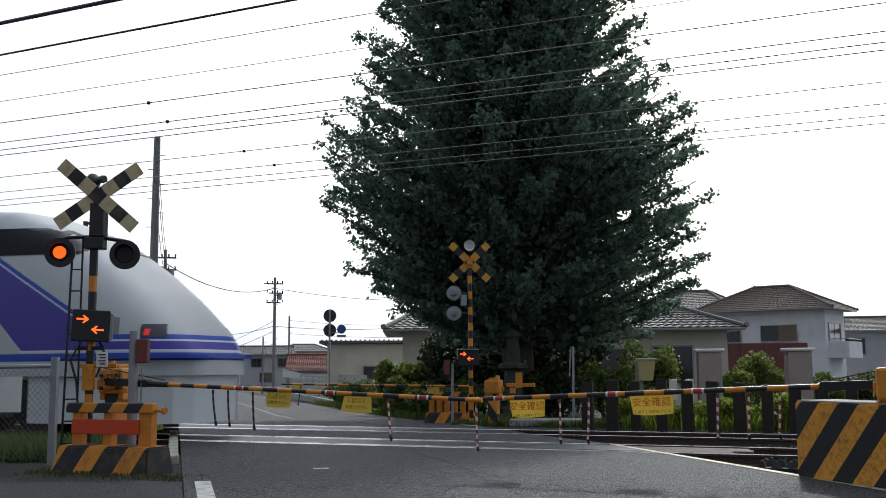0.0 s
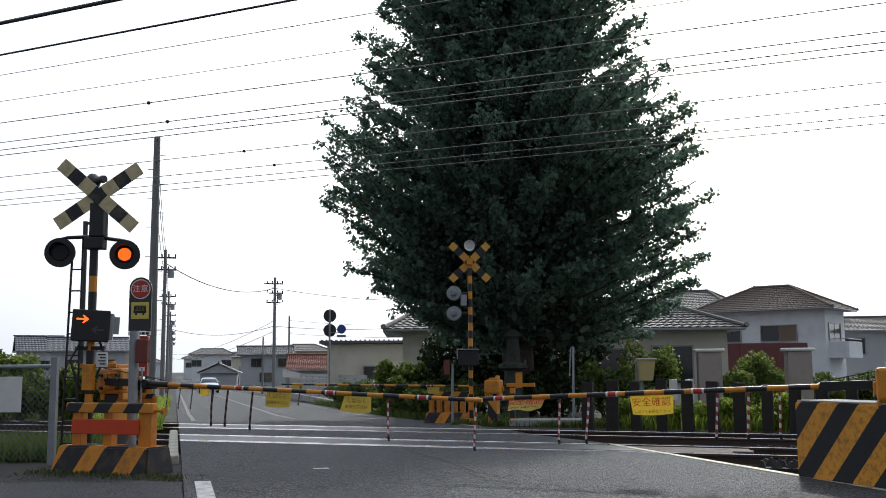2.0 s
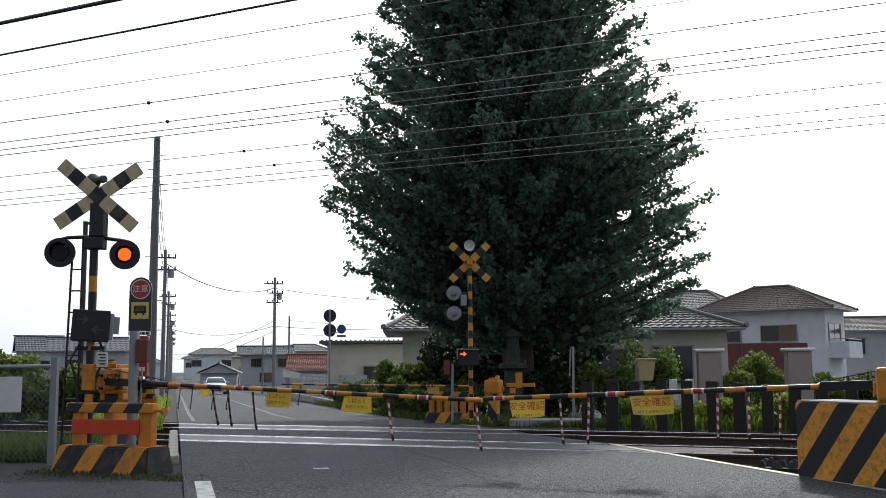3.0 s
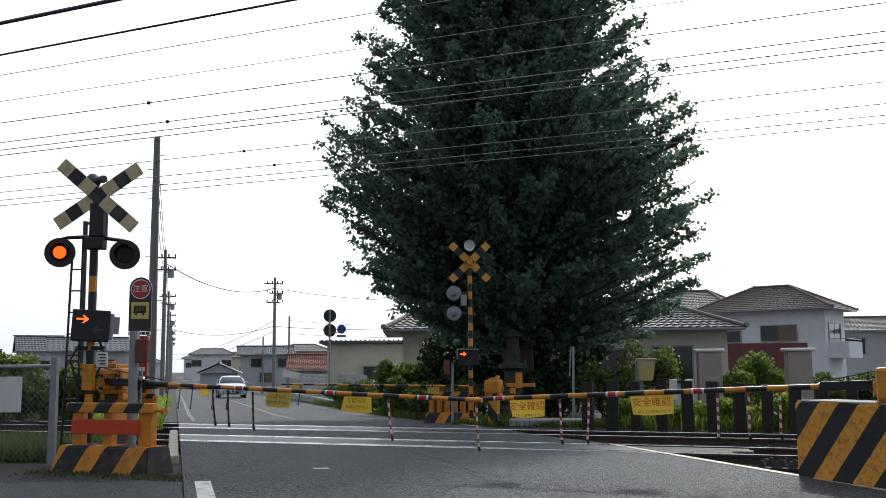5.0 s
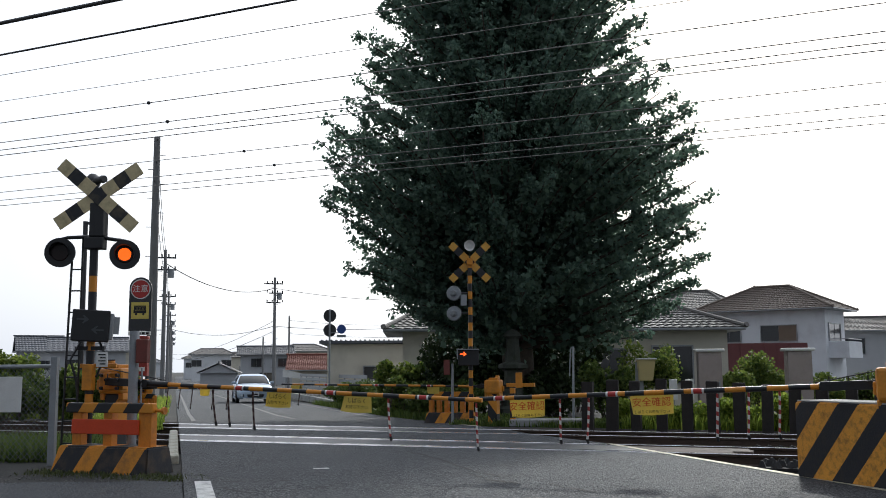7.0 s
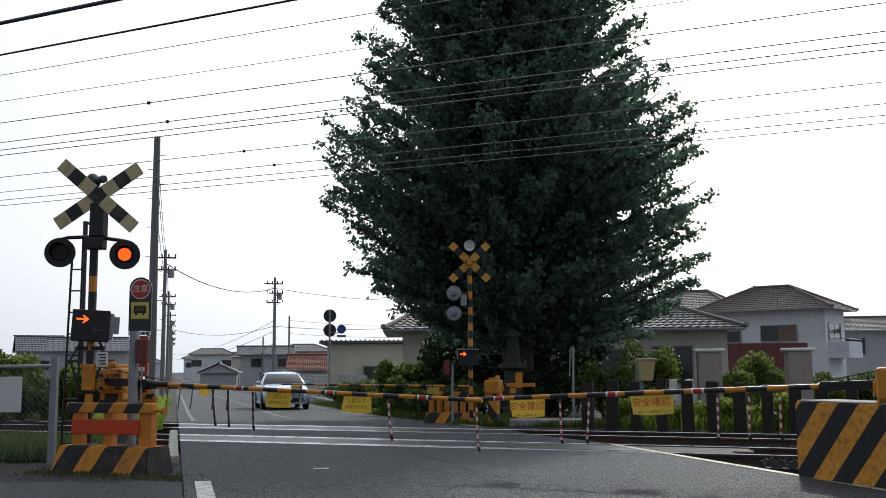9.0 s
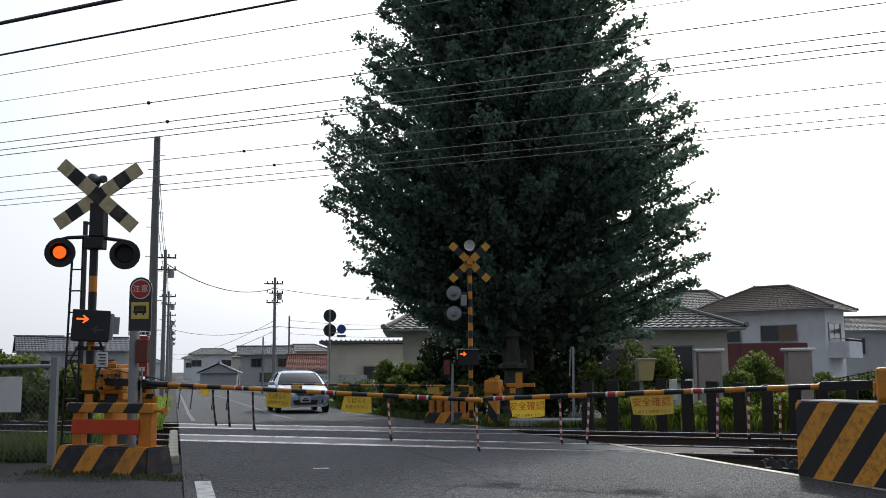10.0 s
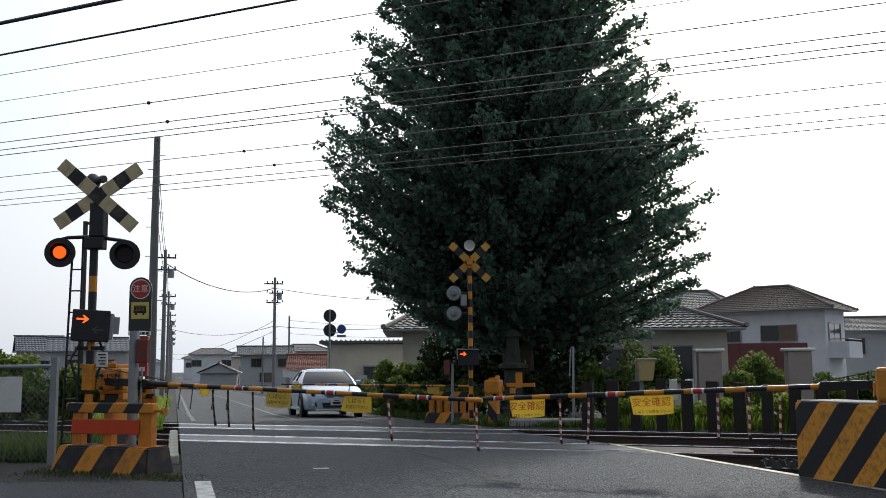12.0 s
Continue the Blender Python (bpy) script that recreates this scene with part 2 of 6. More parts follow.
def chain(bm, pts, r, seg=5):
    for a, b in zip(pts, pts[1:]):
        tube(bm, a, b, r, seg=seg, caps=False)


def prism(bm, outline, y0, y1, axis="y"):
    """A flat outline of (a, b) pairs pushed from y0 to y1; a, b are x, z (axis y), y, z (axis x) or x, y (axis z)."""
    def v(a, b, t):
        return bm.verts.new({"y": (a, t, b), "x": (t, a, b), "z": (a, b, t)}[axis])
    f = [v(a, b, y0) for a, b in outline]
    g = [v(a, b, y1) for a, b in outline]
    bm.faces.new(f)
    bm.faces.new(list(reversed(g)))
    for i in range(len(f)):
        j = (i + 1) % len(f)
        bm.faces.new((f[j], f[i], g[i], g[j]))
    bmesh.ops.recalc_face_normals(bm, faces=bm.faces)


def mesh_of(name, bm, mats, smooth=False):
    me = bpy.data.meshes.new(name)
    bm.to_mesh(me)
    bm.free()
    for m in mats if isinstance(mats, (list, tuple)) else [mats]:
        me.materials.append(m)
    if smooth:
        me.shade_smooth()
        me.set_sharp_from_angle(angle=radians(40))
    return me


def part(name, bm, mat, parent=None, label="", smooth=False, at=None):
    ob = new(name, mesh_of(name, bm, mat, smooth))
    ob.parent = parent
    if at is not None:
        ob.matrix_local = at
    if label:
        tagged(ob, label)
    return ob


def thing(name, m, label, category, group="", kind=""):
    ob = new(name)
    ob.empty_display_size = 0.1
    ob.matrix_world = m
    return tagged(ob, label, category, group, kind)


def lone(name, bm, mat, label, category, m=None, group="", kind="", smooth=False):
    ob = new(name, mesh_of(name, bm, mat, smooth))
    if m is not None:
        ob.matrix_world = m
    return tagged(ob, label, category, group, kind)


def lettering(name, text, size, mat, parent, m, label="", depth=0.001):
    """Words in the built-in font as a thin mesh, centred at m in its parent's space, read along x with z up."""
    cu = bpy.data.curves.new(name, "FONT")
    cu.body, cu.size, cu.extrude, cu.align_x, cu.align_y = text, size, depth, "CENTER", "CENTER"
    cu.resolution_u = 2
    tmp = bpy.data.objects.new(name, cu)
    scene.collection.objects.link(tmp)
    me = bpy.data.meshes.new_from_object(tmp.evaluated_get(bpy.context.evaluated_depsgraph_get()))
    bpy.data.objects.remove(tmp)
    me.materials.clear()
    me.materials.append(mat)
    ob = new(name, me)
    ob.parent = parent
    ob.matrix_local = m @ pose(0, 0, 0, 90, 0, 0)
    if label:
        tagged(ob, label)
    return ob


# ---- setting ----
def ground_sheet():
    ps = [-400, -60, -20, -5, 4, 8, 10.9, 11.5, 13, 14, 15.2, 16.4, 18, 19.0, 19.5, 22, 24, 26, 30, 40, 52, 66, 90, 120, 200, 500, 1400]
    ss = [-1500, -400, -120, -50, -25, -12, -6, -3, 0, 3, 6, 9, 12, 16, 25, 50, 120, 400, 1500]
    bm = bmesh.new()
    rows = []
    for p in ps:
        row = []
        for s in ss:
            v = on_track(s, p)
            dz = -0.27 if 11.4 < p < 19.1 else -0.03
            row.append(bm.verts.new((v.x, v.y, level(v.x, v.y) + dz)))
        rows.append(row)
    for i in range(len(ps) - 1):
        for j in range(len(ss) - 1):
            f = bm.faces.new((rows[i][j + 1], rows[i][j], rows[i + 1][j], rows[i + 1][j + 1]))
            f.material_index = 1 if 10.9 <= ps[i] < 19.3 else 0
    lone("ground", bm, [M["soil"], M["ballast"]], "weedy soil beside the railway with a ballast bed", "ground", kind="structure")


def q_at(e, p):
    return (p - e * N.dot(ACROSS)) / N.dot(W)


def deck(name, p0, p1, mat, label, rows=1, q0=None, q1=None, thick=0.3, e0=ROAD_L, e1=ROAD_R):
    """A piece of carriageway between two lines parallel to the tracks, or a cross line of the road."""
    cols = 8
    bm = bmesh.new()
    top, low = [], []
    for i in range(rows + 1):
        t = i / rows
        a, b = [], []
        for j in range(cols + 1):
            e = e0 + (e1 - e0) * j / cols
            qa = q0 if q0 is not None else q_at(e, p0)
            qb = q1 if q1 is not None else q_at(e, p1)
            tt = t * t if q1 is not None and rows > 4 else t
            v = on_road(e, qa + (qb - qa) * tt)
            a.append(bm.verts.new(v))
            b.append(bm.verts.new(v - Vector((0, 0, thick))))
        top.append(a)
        low.append(b)
    for i in range(rows):
        for j in range(cols):
            bm.faces.new((top[i][j], top[i][j + 1], top[i + 1][j + 1], top[i + 1][j]))
        bm.faces.new((low[i][0], top[i][0], top[i + 1][0], low[i + 1][0]))
        bm.faces.new((top[i][-1], low[i][-1], low[i + 1][-1], top[i + 1][-1]))
    for j in range(cols):
        bm.faces.new((low[0][j], low[0][j + 1], top[0][j + 1], top[0][j]))
        bm.faces.new((top[-1][j], top[-1][j + 1], low[-1][j + 1], low[-1][j]))
    return lone(name, bm, mat, label, "road", kind="structure")


def strip(name, pts, width, mat, label, lift=0.006):
    """A painted line on the road along (e, q) points, each with its own width across e."""
    bm = bmesh.new()
    prev = None
    for e, q in pts:
        a, b = bm.verts.new(on_road(e - width / 2, q, lift)), bm.verts.new(on_road(e + width / 2, q, lift))
        if prev:
            bm.faces.new((prev[0], prev[1], b, a))
        prev = (a, b)
    return lone(name, bm, mat, label, "marking", kind="structure")


def crack(pts):
    """A jagged dark crack in the asphalt through the given spots."""
    rng = random.Random(round(pts[0][0] * 100))
    bm = bmesh.new()
    prev = None
    for (x0, y0), (x1, y1) in zip(pts, pts[1:]):
        n = 8
        for k in range(n):
            t = k / n
            x, y = x0 + (x1 - x0) * t + rng.uniform(-0.025, 0.025), y0 + (y1 - y0) * t + rng.uniform(-0.05, 0.05)
            w = rng.uniform(0.01, 0.03)
            a, b = bm.verts.new((x - w * 0.4, y - w, level(x, y) + 0.004)), bm.verts.new((x + w * 0.4, y + w, level(x, y) + 0.004))
            if prev:
                bm.faces.new((prev[0], prev[1], b, a))
            prev = (a, b)
    lone("road_crack", bm, M["rubber"], "dark jagged crack in the asphalt", "crack", kind="structure")


def rail(p, z, s0, s1):
    prof = [(-0.062, -0.15), (0.062, -0.15), (0.062, -0.135), (0.012, -0.12), (0.012, -0.042), (0.032, -0.034), (0.0325, -0.004),
            (0.027, 0.0), (-0.027, 0.0), (-0.0325, -0.004), (-0.032, -0.034), (-0.012, -0.042), (-0.012, -0.12), (-0.062, -0.135)]
    bm = bmesh.new()
    prism(bm, prof, s0, s1, "x")
    bm.faces.ensure_lookup_table()
    for f in bm.faces:
        if f.normal.z > 0.5 and f.calc_center_median().z > -0.01:
            f.material_index = 1
    m = Matrix((( -U.x, N.x, 0, N.x * p), (-U.y, N.y, 0, N.y * p), (0, 0, 1, z), (0, 0, 0, 1)))
    lone("rail", bm, [M["rail_side"], M["rail_top"]], "rusty steel rail with a polished head", "rail", m, group="rails of the double track", kind="structure")


def track_pose(s, p, z, turn=0):
    """x runs along the track to the right, y across it away from the eye."""
    return Matrix.Translation(on_track(s, p, z)) @ pose(0, 0, 0, 0, 0, -(90 - math.degrees(TRACK)) + turn)


def road_pose(e, q, dz=0.0, turn=0):
    """x runs across the road, y along it."""
    return Matrix.Translation(on_road(e, q, dz)) @ pose(0, 0, 0, 0, 0, WA + turn)


M["plank"] = material("plank", (0.11, 0.088, 0.075), rough=0.85, vary=0.3, scale=4, fine=40, bump=0.5, dirt=(0.07, 0.055, 0.05), dirt_scale=3)
M["stone_pale"] = material("stone_pale", (0.13, 0.125, 0.12), rough=0.9, vary=0.4, scale=9, bump=0.2)


def build_setting():
    ground_sheet()
    g = GAUGE / 2 + 0.033
    gap_in, gap_out = 0.10, 0.045
    n0, n1, f0, f1 = P_NEAR - g, P_NEAR + g, P_FAR - g, P_FAR + g
    deck("road", None, 8.5, M["asphalt_worn"], "worn coarse grey asphalt before the level crossing", rows=12, q0=-14.0)
    deck("road", 8.505, n0 - gap_out, M["asphalt"], "grey asphalt road up to the level crossing", rows=4)
    deck("road", n0 + gap_in, n1 - gap_in, M["asphalt_dark"], "asphalt crossing deck between the rails")
    deck("road", n1 + gap_out, f0 - gap_out, M["asphalt"], "asphalt crossing deck between the two tracks", rows=4)
    deck("road", f0 + gap_in, f1 - gap_in, M["asphalt_dark"], "asphalt crossing deck between the rails")
    deck("road", f1 + gap_out, None, M["asphalt"], "grey asphalt road running on beyond the crossing", rows=30, q1=420.0, e0=ROAD_L, e1=ROAD_R)
    for p, z in ((P_NEAR - g, Z_NEAR), (P_NEAR + g, Z_NEAR), (P_FAR - g, 0.006), (P_FAR + g, 0.006)):
        rail(p, z, -90, 90)
        # steel edge strips of the deck on both sides of the rail
        inner = 1 if p in (P_NEAR - g, P_FAR - g) else -1
        for off in (inner * 0.125, -inner * 0.066):
            s_mid = U.dot(ACROSS) * 3.03 + U.dot(W) * q_at(3.03, p + off)
            bm = bmesh.new()
            box(bm, (0, 0, 0), (7.4, 0.045, 0.1), bevel=0.006)
            lone("guard_strip", bm, M["guard_steel"], "steel edge strip beside the rail in the road", "guard strip", track_pose(s_mid, p + off, level(*on_track(s_mid, p + off)[:2]) - 0.044), group="guard strips of the crossing", kind="structure")
    # apron left of the road, on the near side
    bm = bmesh.new()
    prism(bm, [(-9, -8), (0.09, -8), (0.09, 10.15), (-0.25, 10.4), (-0.7, 10.42), (-1.1, 10.62), (-1.6, 10.66), (-2.2, 10.9), (-3.0, 10.92), (-9, 11.1)], -0.1, 0, "z")
    lone("pavement", bm, M["asphalt"], "asphalt apron beside the road before the fence", "pavement", Matrix.Translation((0, 0, 0.045)) @ pose(0, 0, 0, 0, 0, WA), kind="structure")
    strip("road_marking", [(0.28, 1 + i * 0.9) for i in range(11)], 0.15, M["line_white"], "worn white edge line on the asphalt")
    strip("road_marking", [(1.55, 10.8), (1.55, 10.9)], 0.17, M["line_white"], "short white paint mark on the asphalt")
    strip("road_marking", [(5.90, 6 + i) for i in range(8)], 0.10, M["line_yellow"], "faded edge line of the road", lift=0.007)
    strip("road_marking", [(5.88, 19 + i * 1.0) for i in range(4)], 0.12, M["line_yellow"], "faded edge line of the road", lift=0.007)
    strip("road_marking", [(3.0, 26 + i * 1.0) for i in range(60)], 0.12, M["line_faint"], "faded centre line of the road")
    strip("road_marking", [(0.45, 24 + i * 1.0) for i in range(90)], 0.11, M["line_faint"], "faded white edge line of the road")
    strip("road_marking", [(5.5, 25 + i * 1.0) for i in range(90)], 0.11, M["line_faint"], "faded white edge line of the road")
    for pts in (((-0.47, 13.02), (-0.25, 12.52), (0.12, 11.2), (0.32, 10.42), (0.56, 9.9), (0.73, 10.1)), ((0.22, 10.31), (0.44, 9.6), (0.69, 9.42)),
                ((0.95, 9.33), (1.33, 8.56)), ((-2.06, 9.25), (-1.73, 8.8), (-1.25, 9.02), (-0.97, 9.43)), ((-2.48, 9.74), (-1.97, 9.68), (-1.47, 9.77))):
        crack(pts)
    # sleepers under both tracks where the bed lies open
    bm = bmesh.new()
    box(bm, (0, 0, 0), (0.22, 2.1, 0.16), bevel=0.01)
    me = mesh_of("sleeper", bm, M["sleeper_conc"])
    bed = thing("track_bed", Matrix.Identity(4), "concrete sleepers of the double track on ballast", "track", kind="structure")
    for p, z in ((P_NEAR, Z_NEAR), (P_FAR, 0.0)):
        for i in range(46):
            for side in (-1, 1):
                e_mid = 3.0
                s_mid = U.dot(ACROSS) * e_mid + U.dot(W) * q_at(e_mid, p)
                s = s_mid + side * (3.9 + i * 0.62)
                ob = new("sleeper", me)
                ob.parent = bed
                ob.matrix_local = track_pose(s, p, z - 0.235)
    # plank panels beside the road at the near track, and a slab beyond the tracks
    panel = thing("crossing_panel", Matrix.Identity(4), "weathered plank panels between the rails beside the road", "panel", kind="structure")
    for k, p in enumerate((12.92, 13.15, 13.38, 13.61)):
        bm = bmesh.new()
        box(bm, (0, 0, 0), (1.7, 0.215, 0.12), bevel=0.012)
        part("plank", bm, M["plank"], panel, at=track_pose(2.0 + 0.15 * (k % 2) - 0.08 * k + 0.3, p, Z_NEAR - 0.075))
    bm = bmesh.new()
    box(bm, (0, 0, 0), (1.7, 0.7, 0.14), bevel=0.015)
    lone("concrete_slab", bm, M["concrete"], "flat grey concrete slab by the fence", "slab", pose(2.25, 20.9, 0.0, 0, 0, -12), kind="structure")
    # loose stones on the dirt before the plinth
    rng = random.Random(17)
    bm = bmesh.new()
    for _ in range(1100):
        x, y = rng.uniform(-5.6, -2.35), rng.uniform(8.9, 10.7)
        r = rng.uniform(0.004, 0.013)
        bmesh.ops.create_icosphere(bm, subdivisions=1, radius=r, matrix=pose(x, y, level(x, y) - 0.02 + r * 0.4, 0, 0, rng.uniform(0, 360)) @ Matrix.Diagonal((1, rng.uniform(0.6, 1), rng.uniform(0.4, 0.8), 1)))
    lone("gravel", bm, M["stone_pale"], "loose small stones on the dirt", "gravel", kind="stuff")
    # concrete kerb stones along the left edge at the crossing
    bm = bmesh.new()
    box(bm, (0, 0, -0.04), (0.13, 0.58, 0.22), bevel=0.025)
    kerb_mesh = mesh_of("kerb_stone", bm, M["kerb"])
    kerb = thing("kerb", Matrix.Identity(4), "weathered pale concrete kerb stones beside the crossing", "kerb", kind="structure")
    for i in range(2, 11):
        ob = new("kerb_stone", kerb_mesh)
        ob.parent = kerb
        ob.matrix_local = road_pose(0.0, 11.4 + i * 0.6, 0.0, turn=random.uniform(-2, 2))


# ---- plants ----
def quads_mesh(name, centers, size, rng, mat, up=0.3):
    """Many small folded leaves at the given centres, as one mesh."""
    c = np.asarray(centers, float)
    k = len(c)
    r = np.random.RandomState(rng.randrange(10 ** 6))
    n = r.normal(size=(k, 3))
    n[:, 2] += up
    n /= np.linalg.norm(n, axis=1)[:, None]
    t = np.cross(n, r.normal(size=(k, 3)))
    t /= np.linalg.norm(t, axis=1)[:, None]
    b = np.cross(n, t)
    s = (size * r.uniform(0.6, 1.35, k))[:, None]
    v = np.stack([c + t * s * 0.5, c + b * s * 0.45 + n * s * 0.12, c - t * s * 0.5, c - b * s * 0.45 + n * s * 0.12], 1).reshape(-1, 3)
    me = bpy.data.meshes.new(name)
    me.vertices.add(4 * k)
    me.vertices.foreach_set("co", v.ravel())
    me.loops.add(4 * k)
    me.loops.foreach_set("vertex_index", np.arange(4 * k))
    me.polygons.add(k)
    me.polygons.foreach_set("loop_start", np.arange(k) * 4)
    me.polygons.foreach_set("loop_total", np.full(k, 4))
    me.materials.append(mat)
    me.update(calc_edges=True)
    return me


def leaf_material(name, color, light, translucent=0.35):
    m = bpy.data.materials.new(name)
    m.use_nodes = True
    nt = m.node_tree
    b = nt.nodes["Principled BSDF"]
    geo = nt.nodes.new("ShaderNodeNewGeometry")
    mix = nt.nodes.new("ShaderNodeMix")
    mix.data_type = "RGBA"
    nt.links.new(geo.outputs["Random Per Island"], mix.inputs[0])
    mix.inputs[6].default_value, mix.inputs[7].default_value = (*color, 1), (*light, 1)
    nt.links.new(mix.outputs[2], b.inputs["Base Color"])
    b.inputs["Roughness"].default_value = 0.55
    b.inputs["Specular IOR Level"].default_value = 0.3
    tr = nt.nodes.new("ShaderNodeBsdfTranslucent")
    nt.links.new(mix.outputs[2], tr.inputs[0])
    sh = nt.nodes.new("ShaderNodeMixShader")
    sh.inputs[0].default_value = translucent
    nt.links.new(b.outputs[0], sh.inputs[1])
    nt.links.new(tr.outputs[0], sh.inputs[2])
    nt.links.new(sh.outputs[0], nt.nodes["Material Output"].inputs[0])
    return m


M["ginkgo"] = leaf_material("ginkgo", (0.09, 0.15, 0.12), (0.17, 0.25, 0.18), 0.55)
M["hedge"] = leaf_material("hedge", (0.06, 0.11, 0.025), (0.24, 0.29, 0.06), 0.5)
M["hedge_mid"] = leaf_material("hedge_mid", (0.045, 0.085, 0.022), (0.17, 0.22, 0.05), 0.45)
# darkened hedge leaves: the tree's shade is put into the colour
M["hedge_shaded"] = leaf_material("hedge_shaded", (0.018, 0.035, 0.014), (0.05, 0.075, 0.025), 0.15)
# weed leaves brightened and yellowed in colour to look sunlit
M["weed_lit"] = leaf_material("weed_lit", (0.11, 0.18, 0.03), (0.36, 0.43, 0.07), 0.65)


def ginkgo(x, y, height, rng):
    """A tall conical ginkgo: a straight trunk, upswept limbs, leaves crowded along them."""
    z0 = level(x, y) - 0.22
    tree = thing("ginkgo_tree", pose(x, y, z0 + 0.12), "tall dense dark-green ginkgo tree with upswept branches", "tree")
    bm = bmesh.new()
    zs = [0, 0.5, 2, 5, 9, 13, height - 0.8]
    rs = [0.62, 0.48, 0.42, 0.36, 0.24, 0.13, 0.03]
    for a, b, r0, r1 in zip(zs, zs[1:], rs, rs[1:]):
        tube(bm, (0.04 * math.sin(a), 0, a), (0.04 * math.sin(b), 0, b), r0, r1, 14, False)
    part("trunk", bm, M["bark"], tree, smooth=True)
    leaves, inner = [], []
    limbs = bmesh.new()

    def reach(z, a):
        """Length of the crown's radius at a height over the root, towards an angle in plan."""
        table = ((1.7, 2.6, 3.7), (3.2, 3.8, 4.75), (4.0, 4.5, 5.2), (5.1, 5.15, 5.45), (6.4, 5.65, 5.4), (8.1, 5.5, 5.2), (9.2, 4.8, 4.5), (10.6, 4.5, 4.05), (12.2, 3.9, 3.15), (14.2, 3.2, 2.4), (17, 1.6, 1.2), (19.5, 0.1, 0.1))
        side = 0.5 + 0.5 * math.cos(a)
        for (z0, l0, r0), (z1, l1, r1) in zip(table, table[1:]):
            if z <= z1:
                t = max(0.0, (z - z0) / (z1 - z0))
                return (l0 + (l1 - l0) * t) * (1 - side) + (r0 + (r1 - r0) * t) * side
        return 0.1
    count = 820
    for i in range(count):
        z = max(2.1, 2.3 + (height - 2.7) * ((i + rng.random()) / count) ** 1.05 + rng.gauss(0, 0.35))
        a = i * 2.39996 + rng.uniform(-0.9, 0.9)
        droop = -0.12 if z < 3.0 else 0.0 if z < 4 else 0.2
        rise = rng.uniform(droop, droop + 0.42)
        bow = rng.uniform(0.05, 0.25)
        length = 3.0
        for _ in range(6):
            length = reach(z + length * (0.35 * rise + bow), a)
        length = length * rng.choice((rng.uniform(0.74, 0.9), rng.uniform(0.88, 0.97), rng.uniform(0.94, 1.02)))
        pts = []
        for k in range(9):
            t = k / 8
            rr = length * t
            pts.append(Vector((math.cos(a + 0.1 * t) * rr, math.sin(a + 0.1 * t) * rr, z - 0.25 * length * rise + length * (rise * t * 0.6 + bow * t * t))))
        for k in range(8):
            tube(limbs, pts[k], pts[k + 1], 0.055 * (1 - k / 9) + 0.006, 0.055 * (1 - (k + 1) / 9) + 0.006, 4, False)
        twigs = int(7 + length * 6)
        for j in range(twigs):
            t = rng.uniform(0.12, 1.0) ** 0.72
            k = min(7, int(t * 8))
            base = pts[k].lerp(pts[k + 1], t * 8 - k)
            out = (pts[8] - pts[0]).normalized()
            side = Vector((rng.gauss(0, 0.6), rng.gauss(0, 0.6), rng.gauss(0.12, 0.4))) + out * rng.uniform(0, 0.7)
            tl = rng.uniform(0.25, 0.75) * (1.15 - 0.8 * t)
            end = base + side.normalized() * tl
            m = int(8 + tl * 22)
            for q in range(m):
                c = base.lerp(end, (q + rng.random()) / m)
                leaves.append(c + Vector((rng.gauss(0, 0.065), rng.gauss(0, 0.065), rng.gauss(0, 0.06))))
        for q in range(int(10 * length)):
            t = rng.uniform(0.05, 0.72)
            k = min(7, int(t * 8))
            c = pts[k].lerp(pts[k + 1], t * 8 - k)
            inner.append(c + Vector((rng.gauss(0, 0.3), rng.gauss(0, 0.3), rng.gauss(0, 0.25))))
    tagged(part("branchwork", limbs, M["bark"], tree), kind="stuff")
    ob = new("leaves", quads_mesh("leaves", leaves, 0.11, rng, M["ginkgo"]))
    ob.parent = tree
    tagged(ob, kind="stuff")
    ob = new("inner_leaves", quads_mesh("inner_leaves", inner, 0.19, rng, M["ginkgo"]))
    ob.parent = tree
    tagged(ob, kind="stuff")
    return tree


def bush(x, y, w, d, h, mat, rng, label, leaf=0.09, dens=1.0, name="bush", lift=0.0):
    """A rounded, uneven shrub: stems and crowded leaves with gaps."""
    b = thing(name, pose(x, y, level(x, y) - 0.03 + lift), label, "bush")
    stems = bmesh.new()
    lobes = []
    for i in range(9):
        a = rng.uniform(0, 6.283)
        r = math.sqrt(rng.random())
        c = Vector((math.cos(a) * r * w * 0.36, math.sin(a) * r * d * 0.36, h * rng.uniform(0.4, 0.8)))
        lobes.append((c, rng.uniform(0.45, 0.8)))
        tube(stems, (c.x * 0.2, c.y * 0.2, 0), c, 0.02, 0.008, 5, False)
    lobes.append((Vector((0, 0, h * 0.45)), 1.1))
    tagged(part("stems", stems, M["bark"], b), kind="stuff")
    pts = []
    for c, k in lobes:
        for i in range(int(190 * dens * k)):
            v = Vector((rng.gauss(0, 1), rng.gauss(0, 1), rng.gauss(0, 1))).normalized() * rng.uniform(0.55, 1.08)
            p = c + Vector((v.x * w * 0.27 * k, v.y * d * 0.27 * k, v.z * h * 0.36 * k))
            if p.z > 0.02:
                pts.append(p)
    ob = new("leaves", quads_mesh("leaves", pts, leaf, rng, mat))
    ob.parent = b
    tagged(ob, kind="stuff")
    return b


